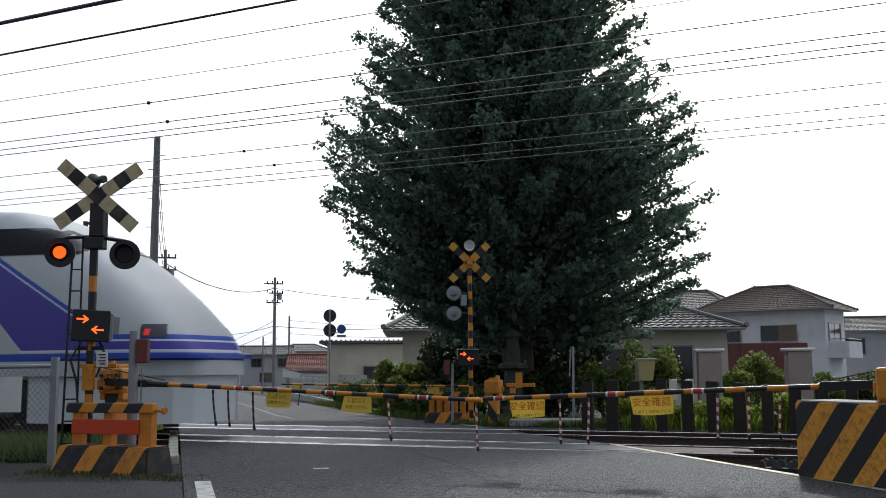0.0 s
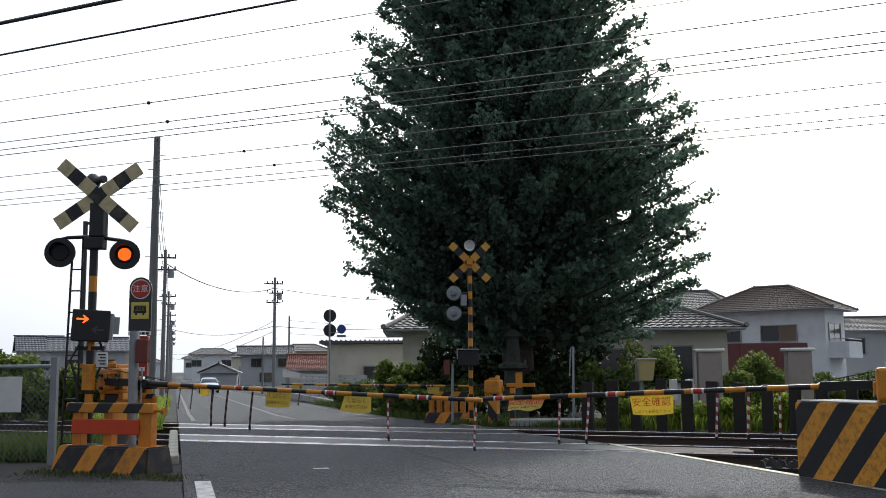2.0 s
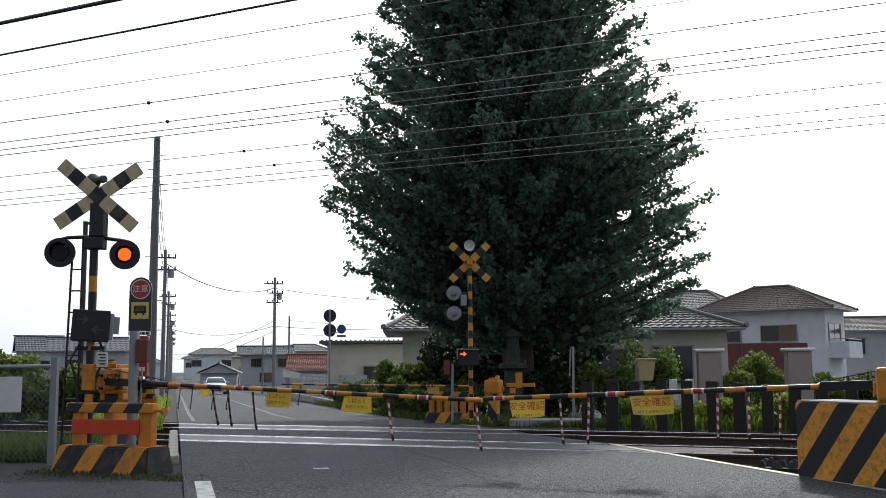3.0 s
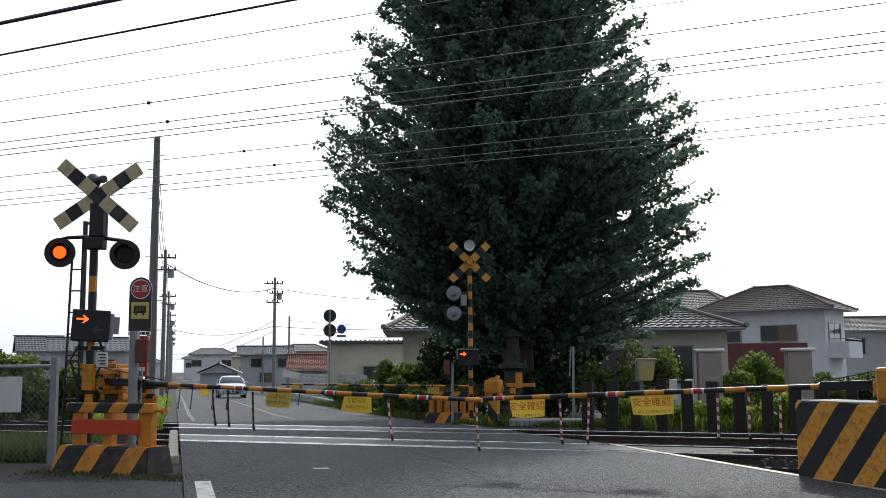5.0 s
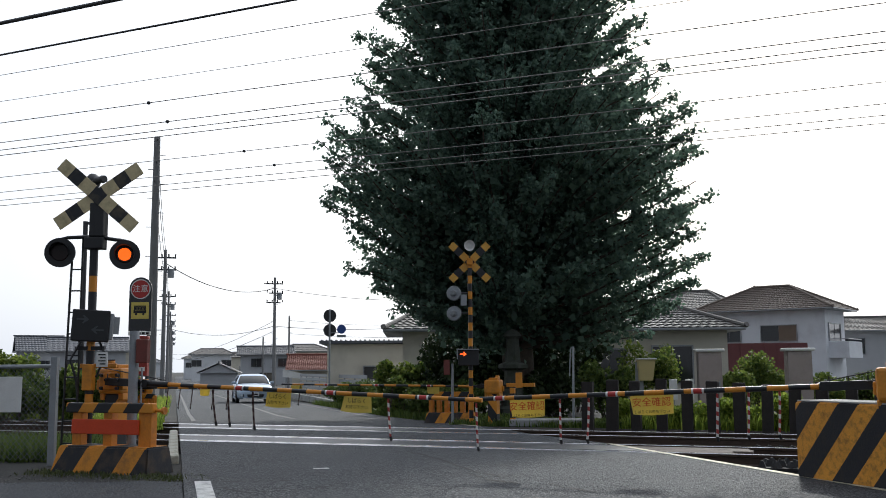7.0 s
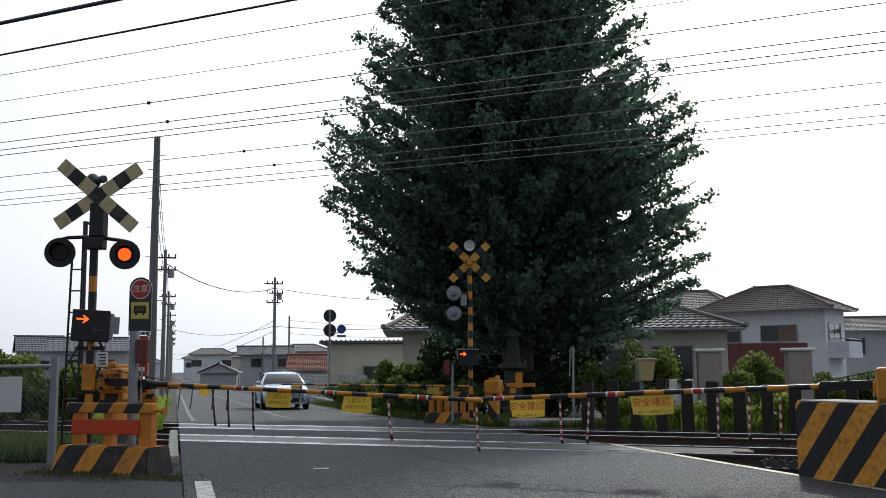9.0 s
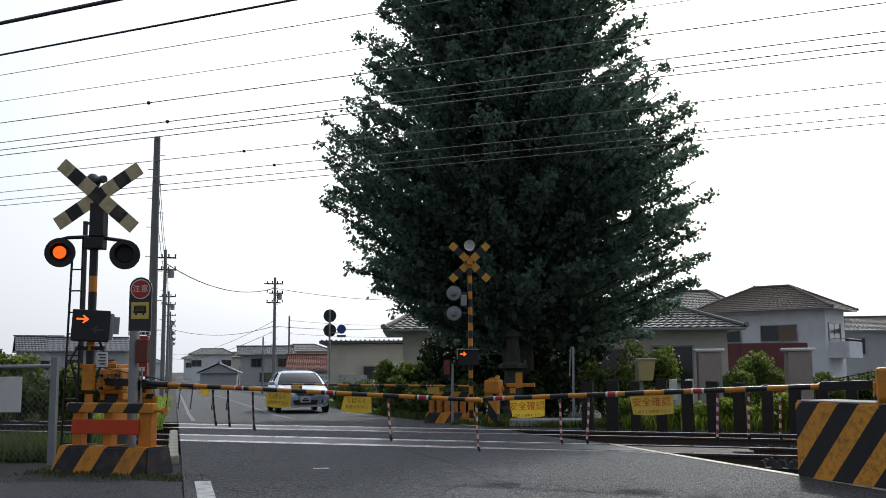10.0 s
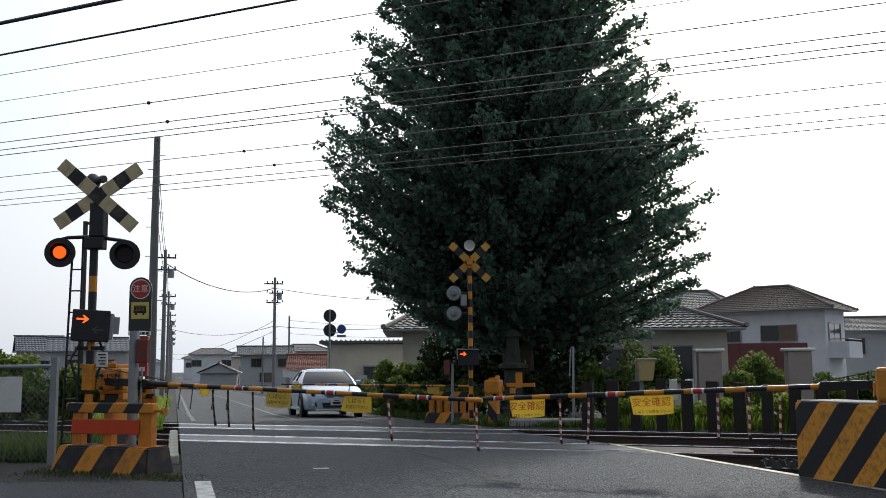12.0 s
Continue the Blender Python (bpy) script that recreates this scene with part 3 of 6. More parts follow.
def weeds(name, pts, mat, rng, label, h=0.3, blade=0.035, each=7):
    """Grass and weeds as blades over a patch, one object."""
    vs, fs = [], []
    for x, y in pts:
        z = level(x, y) - 0.04
        for k in range(each):
            a = rng.uniform(0, 6.283)
            lean = rng.uniform(0.1, 0.7)
            hh = h * rng.uniform(0.4, 1.2)
            dx, dy = math.cos(a), math.sin(a)
            bx, by = x + rng.gauss(0, 0.07), y + rng.gauss(0, 0.07)
            i = len(vs)
            wx, wy = -dy * blade / 2, dx * blade / 2
            vs += [(bx - wx, by - wy, z), (bx + wx, by + wy, z), (bx + dx * lean * hh * 0.4 + wx, by + dy * lean * hh * 0.4 + wy, z + hh * 0.6),
                   (bx + dx * lean * hh * 0.4 - wx, by + dy * lean * hh * 0.4 - wy, z + hh * 0.6), (bx + dx * lean * hh, by + dy * lean * hh, z + hh)]
            fs += [(i, i + 1, i + 2, i + 3), (i + 3, i + 2, i + 4)]
    me = bpy.data.meshes.new(name)
    me.from_pydata(vs, [], fs)
    me.materials.append(mat)
    ob = new(name, me)
    return tagged(ob, label, "grass", kind="stuff")


# ---- crossing equipment ----
def stop_lamp(parent, x, z, y, face, lit_name):
    """A round flashing lamp facing -y: backing disc, hood, dark lens; returns the glowing insert."""
    bm = bmesh.new()
    tube(bm, (0, 0.03, 0), (0, 0.0, 0), 0.172, 0.172, 28)
    tube(bm, (0, 0.03, 0), (0, 0.11, 0), 0.11, 0.07, 20)
    lamp = part("signal_lamp", bm, M["black"], parent, "black round lamp with a red lens", smooth=True, at=pose(x, y, z, 0, 0, face))
    bm = bmesh.new()
    seg, hood = 18, []
    for i in range(seg + 1):
        a = radians(-20 + 220 * i / seg)
        c, s = math.cos(a), math.sin(a)
        hood.append([bm.verts.new((c * 0.105, 0, s * 0.105)), bm.verts.new((c * 0.105, -0.14 * (0.55 + 0.45 * max(0, s)), s * 0.105)),
                     bm.verts.new((c * 0.109, -0.14 * (0.55 + 0.45 * max(0, s)), s * 0.109)), bm.verts.new((c * 0.109, 0, s * 0.109))])
    for a, b in zip(hood, hood[1:]):
        for k in range(3):
            bm.faces.new((a[k], b[k], b[k + 1], a[k + 1]))
    part("hood", bm, M["black"], lamp, smooth=True)
    bm = bmesh.new()
    tube(bm, (0, 0.0, 0), (0, -0.012, 0), 0.1, 0.092, 24)
    part("lens", bm, M["lens_off"], lamp, smooth=True)
    bm = bmesh.new()
    tube(bm, (0, 0, 0), (0, -0.006, 0), 0.074, 0.068, 24)
    return part(lit_name, bm, M["lamp_red"], lamp, "glowing orange-red lamp insert", smooth=True, at=pose(0, 0.02, 0))


def arrow_mesh(bm, sign, s):
    out = [(-1.0, -0.14), (0.25, -0.14), (-0.12, -0.62), (0.16, -0.62), (0.95, 0.0), (0.16, 0.62), (-0.12, 0.62), (0.25, 0.14), (-1.0, 0.14)]
    prism(bm, [(sign * a * s, b * s) for a, b in out], -0.004, 0.0, "y")


def crossbuck(parent, z, length, width, lean, mat, y=-0.1, angle=38.5, shift=0.0):
    for sgn in (1, -1):
        bm = bmesh.new()
        box(bm, (0, 0, 0), (length, 0.02, width), bevel=0.004)
        part("board", bm, mat, parent, at=pose(shift, y - (0.012 if sgn > 0 else -0.012), z, 0, sgn * angle + lean, 0))


def loudspeaker(parent, x, y, z, mat, s=1.0, turn=0):
    bm = bmesh.new()
    tube(bm, (0, 0.1 * s, 0), (0, -0.05 * s, 0), 0.045 * s, 0.06 * s, 16)
    tube(bm, (0, -0.05 * s, 0), (0, -0.14 * s, 0), 0.06 * s, 0.12 * s, 18, False)
    tube(bm, (0, 0.1 * s, 0), (0, 0.16 * s, 0), 0.06 * s, 0.05 * s, 16)
    part("loudspeaker", bm, mat, parent, smooth=True, at=pose(x, y, z, 0, 0, turn))


def near_signal():
    sig = thing("crossing_signal", pose(-4.08, 11.45, 0.06), "black and yellow crossing signal mast with crossbuck and flashing lamps", "signal")
    bm = bmesh.new()
    tube(bm, (0, 0, -0.1), (0, 0, 3.2), 0.048, seg=18)
    part("pole", bm, M["pole_yb"], sig, smooth=True)
    crossbuck(sig, 3.1, 1.16, 0.16, 3.0, M["cross_near"], angle=38, shift=0.06)
    loudspeaker(sig, 0.03, -0.02, 3.3, M["dark_steel"], 0.8, -130)
    bm = bmesh.new()
    box(bm, (0.05, -0.02, 2.82), (0.17, 0.17, 0.4), bevel=0.015)
    box(bm, (0.02, -0.02, 2.55), (0.22, 0.16, 0.14), bevel=0.012)
    part("control_box", bm, M["black"], sig)
    bm = bmesh.new()
    chain(bm, [(-0.38, -0.02, 2.6), (-0.3, -0.02, 2.62), (0, -0.02, 2.63), (0.3, -0.02, 2.585), (0.38, -0.02, 2.57)], 0.022, 8)
    part("lamp_arm", bm, M["black"], sig)
    left = stop_lamp(sig, -0.37, 2.44, -0.08, 12, "lamp_insert")
    right = stop_lamp(sig, 0.385, 2.41, -0.08, 12, "lamp_insert")
    # train direction indicator
    bm = bmesh.new()
    box(bm, (0, 0, 0), (0.41, 0.16, 0.36), bevel=0.012)
    ind = part("direction_indicator", bm, M["black"], sig, "black direction indicator box with arrows", at=pose(0.03, -0.1, 1.585, 0, 3, 16))
    bm = bmesh.new()
    box(bm, (0.225, 0.03, 0.0), (0.04, 0.2, 0.3), bevel=0.008)
    box(bm, (0.268, 0.06, 0.02), (0.08, 0.012, 0.2), turn=Matrix.Rotation(0.3, 3, "Z"))
    part("bracket_box", bm, M["steel"], ind)
    glow = []
    for sgn, x, z in ((1, -0.085, 0.07), (-1, 0.075, -0.045)):
        bm = bmesh.new()
        arrow_mesh(bm, sgn, 0.07)
        part("arrow_mask", bm, M["arrow_off"], ind, at=pose(x, -0.0805, z))
        bm = bmesh.new()
        arrow_mesh(bm, sgn, 0.072)
        glow.append(part("arrow", bm, M["arrow_red"], ind, "glowing orange-red arrow", at=pose(x, -0.07, z)))
    # yellow clamps and cables low on the mast
    bm = bmesh.new()
    box(bm, (0, -0.03, 1.0), (0.12, 0.12, 0.3), bevel=0.01)
    box(bm, (0.1, 0.0, 1.13), (0.42, 0.05, 0.05), bevel=0.006)
    part("clamp", bm, M["yellow"], sig)
    bm = bmesh.new()
    box(bm, (0.0, -0.02, 1.33), (0.34, 0.05, 0.045))
    chain(bm, [(-0.1, -0.05, 1.4), (-0.2, -0.08, 1.2), (-0.12, -0.08, 0.95), (-0.1, -0.05, 0.6)], 0.014)
    chain(bm, [(0.12, -0.05, 1.4), (0.2, -0.08, 1.25), (0.1, -0.08, 1.0)], 0.014)
    part("cable", bm, M["black"], sig)
    bm = bmesh.new()
    box(bm, (0.17, -0.1, 1.2), (0.13, 0.012, 0.17), bevel=0.003)
    plate = part("label_plate", bm, M["white"], sig, "small white label plate")
    bm = bmesh.new()
    for k in range(4):
        box(bm, (0.17 + 0.01 * (k % 2), -0.108, 1.255 - 0.035 * k), (0.085 - 0.02 * (k % 2), 0.004, 0.014))
    part("label_bars", bm, M["text_black"], plate)
    # ladder beside the mast
    bm = bmesh.new()
    tube(bm, (-0.31, 0.02, 0), (-0.26, 0.02, 2.45), 0.014, seg=6)
    tube(bm, (-0.14, 0.02, 0), (-0.14, 0.02, 2.62), 0.012, seg=6)
    for k in range(9):
        tube(bm, (-0.305 + 0.005 * k, 0.02, 0.25 + k * 0.25), (-0.14, 0.02, 0.25 + k * 0.25), 0.009, seg=6)
    part("ladder", bm, M["black"], sig)
    return left, right, glow


def guard_frame(m, length=1.3, far=False):
    """A striped concrete plinth with a steel guard frame on it."""
    g = thing("guard_barrier", m, "striped concrete plinth with an orange steel guard frame", "barrier")
    bm = bmesh.new()
    L, D, H, top = length / 2, 0.22, 0.3, 0.255
    vs = [bm.verts.new(v) for v in ((-L - 0.03, -D - 0.04, -0.08), (L + 0.03, -D - 0.04, -0.08), (L + 0.03, D, -0.08), (-L - 0.03, D, -0.08),
                                    (-L + 0.03, -D + 0.04, top), (L - 0.02, -D + 0.04, top), (L - 0.02, D - 0.04, top), (-L + 0.03, D - 0.04, top))]
    for f in ((0, 1, 5, 4), (1, 2, 6, 5), (2, 3, 7, 6), (3, 0, 4, 7), (4, 5, 6, 7), (3, 2, 1, 0)):
        bm.faces.new([vs[i] for i in f])
    bmesh.ops.bevel(bm, geom=list(bm.edges), offset=0.018, segments=2, affect="EDGES")
    part("plinth", bm, M["block_yb"], g)
    spots = ((-0.47, 0.13), (-0.03, 0.12), (0.49, 0.17)) if not far else tuple((-length * 0.43 + length * 0.17 * i, 0.1) for i in range(6))
    for x, w in spots:
        bm = bmesh.new()
        box(bm, (x, -0.02, H + 0.15), (w, 0.1, 0.46), bevel=0.008)
        part("post", bm, M["orange"], g)
    bm = bmesh.new()
    box(bm, (0, -0.06, H + 0.365), (length * 0.94, 0.08, 0.11), bevel=0.012)
    part("top_bar", bm, M["bar_yb"], g)
    if not far:
        bm = bmesh.new()
        box(bm, (-0.05, -0.085, H + 0.16), (0.95, 0.02, 0.16), bevel=0.006)
        part("reflector_panel", bm, M["orange_red"], g, "orange-red reflective panel")
        bm = bmesh.new()
        tube(bm, (0.55, -0.04, H + 0.34), (0.74, -0.04, H + 0.34), 0.018, seg=8)
        tube(bm, (0.71, -0.04, H + 0.34), (0.74, -0.04, H + 0.34), 0.04, seg=8)
        part("bolt", bm, M["orange"], g)
    return g


def gate_machine(m, label, boom_len, boom_turn, boom_drop, hinge_z, bands, mat, group="crossing gates", r0=0.026, r1=0.02, sleeve=0.4, tail=True):
    """A gate drive on its post with the lowered boom; the boom runs along +x of its own space."""
    g = thing("crossing_gate", m, label, "gate", group)
    bm = bmesh.new()
    box(bm, (0, 0, hinge_z * 0.42), (0.2, 0.2, hinge_z * 0.84), bevel=0.01)
    part("pedestal", bm, M["bar_yb"], g)
    bm = bmesh.new()
    box(bm, (0, 0, hinge_z), (0.34, 0.3, 0.3), bevel=0.035)
    box(bm, (0.03, -0.165, hinge_z), (0.2, 0.03, 0.2), bevel=0.012)
    tube(bm, (0.03, -0.17, hinge_z), (0.03, -0.2, hinge_z), 0.05, seg=16)
    housing = part("drive_housing", bm, M["yellow"], g)
    bm = bmesh.new()
    box(bm, (-0.02, 0, hinge_z + 0.17), (0.2, 0.2, 0.05), bevel=0.012)
    part("cap", bm, M["yellow"], housing)
    bm = bmesh.new()
    tube(bm, (-0.08, -0.03, hinge_z + 0.19), (-0.08, -0.03, hinge_z + 0.24), 0.05, 0.04, 14)
    part("breather", bm, M["yellow"], housing)
    for dx in (-0.17, 0.17):
        bm = bmesh.new()
        box(bm, (dx, -0.1, hinge_z - 0.04), (0.05, 0.09, 0.12), bevel=0.012)
        part("lug", bm, M["yellow"], housing)
        bm = bmesh.new()
        box(bm, (dx * 0.8, 0.0, hinge_z - 0.18), (0.07, 0.22, 0.08), bevel=0.012)
        part("foot", bm, M["yellow"], housing)
    for dx, dz in ((-0.1, 0.07), (0.13, 0.07), (-0.1, -0.08), (0.13, -0.08)):
        bm = bmesh.new()
        tube(bm, (dx, -0.15, hinge_z + dz), (dx, -0.186, hinge_z + dz), 0.022, 0.02, 10)
        part("bolt", bm, M["dark_steel"], housing)
    bm = bmesh.new()
    inner = min(sleeve, 0.6)
    for dy in (-0.045, 0.045):
        box(bm, (inner / 2 + 0.04, dy, 0), (inner, 0.014, 0.085), bevel=0.005)
        if tail:
            box(bm, (-0.05, dy, 0.02), (0.2, 0.02, 0.2), bevel=0.02)
    if tail:
        box(bm, (-0.28, 0, 0), (0.3, 0.1, 0.1), bevel=0.01)
    tube(bm, (0.1, 0, 0), (sleeve + 0.05, 0, 0), r0 + 0.012, r0 + 0.008, 12)
    for k in range(4):
        x = 0.06 + (inner - 0.1) * k / 3
        tube(bm, (x, -0.075, 0.02), (x, 0.075, 0.02), 0.014, seg=8)
        tube(bm, (x, -0.03, 0.03), (x, -0.03, 0.09), 0.008, seg=6)
    chain(bm, [(-0.1, 0, 0.16), (sleeve * 0.4, 0, 0.11), (sleeve, 0, 0.045)], 0.006, 6)
    holder = part("boom_holder", bm, M["black"], g, "black boom holder with bolts", at=pose(0, -0.22, hinge_z, 0, boom_drop, boom_turn))
    bm = bmesh.new()
    tube(bm, (0.2, 0, 0), (boom_len, 0, 0), r0, r1, 14)
    boom = part("boom", bm, mat, g, "black and yellow banded boom", smooth=True, at=pose(0, -0.22, hinge_z, 0, boom_drop, boom_turn))
    for x in bands:
        rr = r0 + (r1 - r0) * x / boom_len + 0.004
        bm = bmesh.new()
        tube(bm, (x - 0.04, 0, 0), (x + 0.04, 0, 0), rr - 0.002, rr - 0.002, 14)
        part("red_band", bm, M["red"], boom, "red reflective band", smooth=True)
        for d in (-0.05, 0.05):
            bm = bmesh.new()
            tube(bm, (x + d - 0.01, 0, 0), (x + d + 0.01, 0, 0), rr - 0.002, rr - 0.002, 14)
            part("white_band", bm, M["white"], boom, "white reflective band", smooth=True)
    return g, boom


def hanging_rope(m, length, lean, mat):
    """A stiff striped cord that hangs from the boom by a ring; origin at the ring."""
    r = thing("hanging_cord", m, "red and white striped warning cord hanging from the boom", "cord", "warning cords of the booms")
    bm = bmesh.new()
    pts = [Vector((lean * length * (k / 6) ** 1.6, 0, -length * k / 6)) for k in range(7)]
    rings = [[bm.verts.new(p + Vector((0.011 * math.cos(a * 0.785), 0.011 * math.sin(a * 0.785), 0))) for a in range(8)] for p in pts]
    for a, b in zip(rings, rings[1:]):
        for k in range(8):
            bm.faces.new((a[k], b[k], b[(k + 1) % 8], a[(k + 1) % 8]))
    bmesh.ops.recalc_face_normals(bm, faces=bm.faces)
    part("cord", bm, mat, r, smooth=True)
    bm = bmesh.new()
    tube(bm, (pts[6].x, 0, -length + 0.0), (pts[6].x + 0.01, 0, -length - 0.045), 0.016, 0.012, 8)
    part("tip", bm, M["rubber"], r)
    return r


def banner(m, w, h, lines, skew, name="banner"):
    """A yellow warning cloth tied below the boom; lines are (text, size, z, material)."""
    b = thing(name, m, "yellow warning cloth with printed words tied under the boom", "banner", "warning cloths of the booms")
    bm = bmesh.new()
    nx, nz = 12, 6
    grid = []
    for j in range(nz + 1):
        row = []
        for i in range(nx + 1):
            a, c = i / nx, j / nz
            yy = 0.012 * math.sin(a * 9 + c * 2) * c
            row.append(bm.verts.new(((a - 0.5) * w + skew * c * (0.5 - a) * 0.7 * h + skew * c * h * 0.15, yy, -c * h * (1 + 0.08 * math.sin(a * 3.1)))))
        grid.append(row)
    for j in range(nz):
        for i in range(nx):
            bm.faces.new((grid[j][i], grid[j + 1][i], grid[j + 1][i + 1], grid[j][i + 1]))
    bmesh.ops.solidify(bm, geom=list(bm.faces), thickness=0.003)
    part("cloth", bm, M["banner"], b, smooth=True)
    for text, size, z, mat in lines:
        lettering("lettering", text, size, mat, b, pose(0, -0.02, z))
    return b


M["cross_near"] = stripes("cross_near", CREAM, BLK, (1, 0, 0), 0.332, offset=0.75, rough=0.5, vary=0.12, scale=6, bump=0.05, dirt=(0.14, 0.11, 0.06), dirt_scale=5, dirt_amount=0.25)
M["cross_far"] = stripes("cross_far", (0.62, 0.33, 0.05), BLK, (1, 0, 0), 0.332, offset=0.75, rough=0.5, vary=0.12, bump=0.05)


def link_fence():
    f = thing("chain_link_fence", pose(-4.62, 11.8, 0.04, 0, 0, -12), "grey steel post and chain-link fence beside the railway", "fence")
    bm = bmesh.new()
    box(bm, (0, 0, 0.6), (0.085, 0.06, 1.32), bevel=0.004)
    part("post", bm, M["galv"], f)
    bm = bmesh.new()
    box(bm, (-2.6, 0, 0.6), (0.055, 0.055, 1.3), bevel=0.004)
    part("post", bm, M["galv"], f)
    for z in (1.15,):
        bm = bmesh.new()
        tube(bm, (-5, 0, z), (0, 0, z), 0.024, seg=8)
        part("rail_tube", bm, M["galv"], f)
    bm = bmesh.new()
    step, top, low = 0.075, 1.14, 0.05
    n = int(4.6 / step)
    for i in range(n + 16):
        for sgn in (1, -1):
            x0 = -4.6 + (i - 16 if sgn > 0 else i) * step
            a, b = Vector((x0, 0, low)), Vector((x0 + sgn * (top - low), 0, top))
            lo, hi = (a, b) if a.x < b.x else (b, a)
            if hi.x > 0:
                hi = lo.lerp(hi, (0 - lo.x) / (hi.x - lo.x)) if lo.x < 0 else None
            if hi is None or lo.x < -4.7 and hi.x < -4.6:
                continue
            tube(bm, lo, hi, 0.0028, seg=4, caps=False)
    tagged(part("wire_mesh", bm, M["mesh_wire"], f), kind="stuff")
    bm = bmesh.new()
    box(bm, (-0.72, -0.03, 0.82), (0.62, 0.01, 0.42), bevel=0.003)
    part("notice_board", bm, M["white"], f, "blank white notice board on the mesh")


def big_block():
    """The large striped concrete block at the right road edge."""
    b = thing("concrete_block", road_pose(6.1, 0, 0, 0), "large concrete block painted in black and yellow diagonal stripes", "block")
    b.matrix_world = pose(3.42, 9.75, 0.06, 0, 0, -70.4)
    bm = bmesh.new()
    prism(bm, [(0, 0.0), (0, 0.70), (0.02, 0.725), (2.4, 0.725), (2.4, 0.0)], 0.0, 0.5, "y")
    bmesh.ops.bevel(bm, geom=list(bm.edges), offset=0.012, segments=2, affect="EDGES")
    part("body", bm, M["block_big"], b)
    bm = bmesh.new()
    box(bm, (1.2, 0.25, 0.73), (2.36, 0.46, 0.014))
    part("cap", bm, M["concrete"], b, "bare worn concrete top")


M["block_big"] = stripes("block_big", (0.68, 0.3, 0.03), BLK, (0.74, 0, -0.67), 0.38, offset=0.6, share=0.5, rough=0.75, vary=0.18, scale=4, fine=60, bump=0.35, dirt=(0.03, 0.022, 0.016), dirt_scale=14, dirt_amount=0.3)


def build_crossing():
    lamps = near_signal()
    guard_frame(pose(-3.65, 11.05, 0.06, 0, 0, -24))
    big_block()
    link_fence()
    text_wait = [("しばらく", 0.058, -0.045, M["text_black"]), ("お待ち下さい", 0.044, -0.11, M["text_black"])]
    text_safe = [("安全確認", 0.096, -0.07, M["text_red"]), ("しばらくお待ち下さい", 0.035, -0.16, M["text_black"])]
    # near gates, in line with the tracks
    gl, bl = gate_machine(pose(-3.86, 11.78, 0.06, 0, 0, -22.6), "yellow crossing gate drive with a lowered boom", 4.68, 0, 2.4, 0.95, (1.86, 2.99, 4.05), M["boom"], r0=0.025, r1=0.021, sleeve=0.86, tail=False)
    gr, br = gate_machine(pose(3.98, 8.75, 0.06, 0, 0, 157.4), "yellow crossing gate drive with a lowered boom", 4.12, 0, 2.2, 0.9, (1.75, 2.59, 3.78), M["boom_right"], r0=0.027, r1=0.022, sleeve=0.6)
    bpy.context.view_layer.update()
    cords, cloths = [], []
    for boom, spots in ((bl, ((1.51, 0.35, 0.12), (1.71, 0.35, 0.06), (2.03, 0.37, 0.05), (3.66, 0.38, 0.08), (4.62, 0.42, 0.03))),
                        (br, ((1.0, 0.4, -0.03), (1.28, 0.4, -0.03), (1.57, 0.41, -0.02), (2.83, 0.41, -0.06), (3.13, 0.41, 0.01)))):
        for x, length, lean in spots:
            p = boom.matrix_world @ Vector((x, 0, -0.03))
            cords.append(hanging_rope(pose(p.x, p.y, p.z, 0, 0, -22.6), length, lean, M["rope_dark"] if p.x < -1.5 else M["rope_rw"]))
    for boom, x, w, h, lines, skew in ((bl, 2.36, 0.3, 0.15, text_wait, -0.25), (bl, 3.31, 0.31, 0.155, text_wait, -0.6),
                                       (br, 3.48, 0.38, 0.17, text_safe, 0.2), (br, 2.2, 0.43, 0.18, text_safe, 0.25)):
        p = boom.matrix_world @ Vector((x, 0, -0.025))
        tilt = 2.4 if boom is bl else -2.2
        cloths.append(banner(pose(p.x, p.y, p.z, 0, tilt, -22.6), w, h, lines, skew))
    # grey post with red alarm box
    post = thing("equipment_post", pose(-3.53, 11.3, 0.06), "grey steel post with a red emergency button box", "post")
    bm = bmesh.new()
    tube(bm, (0, 0, -0.05), (0, 0, 1.52), 0.055, seg=18)
    tube(bm, (0.08, 0.02, 0.1), (0.09, 0.02, 1.1), 0.012, seg=6)
    part("pole", bm, M["galv"], post, smooth=True)
    bm = bmesh.new()
    box(bm, (0.12, -0.06, 1.29), (0.135, 0.11, 0.27), bevel=0.012)
    part("alarm_box", bm, M["red_dark"], post, "red metal alarm box")
    return lamps, cords, cloths


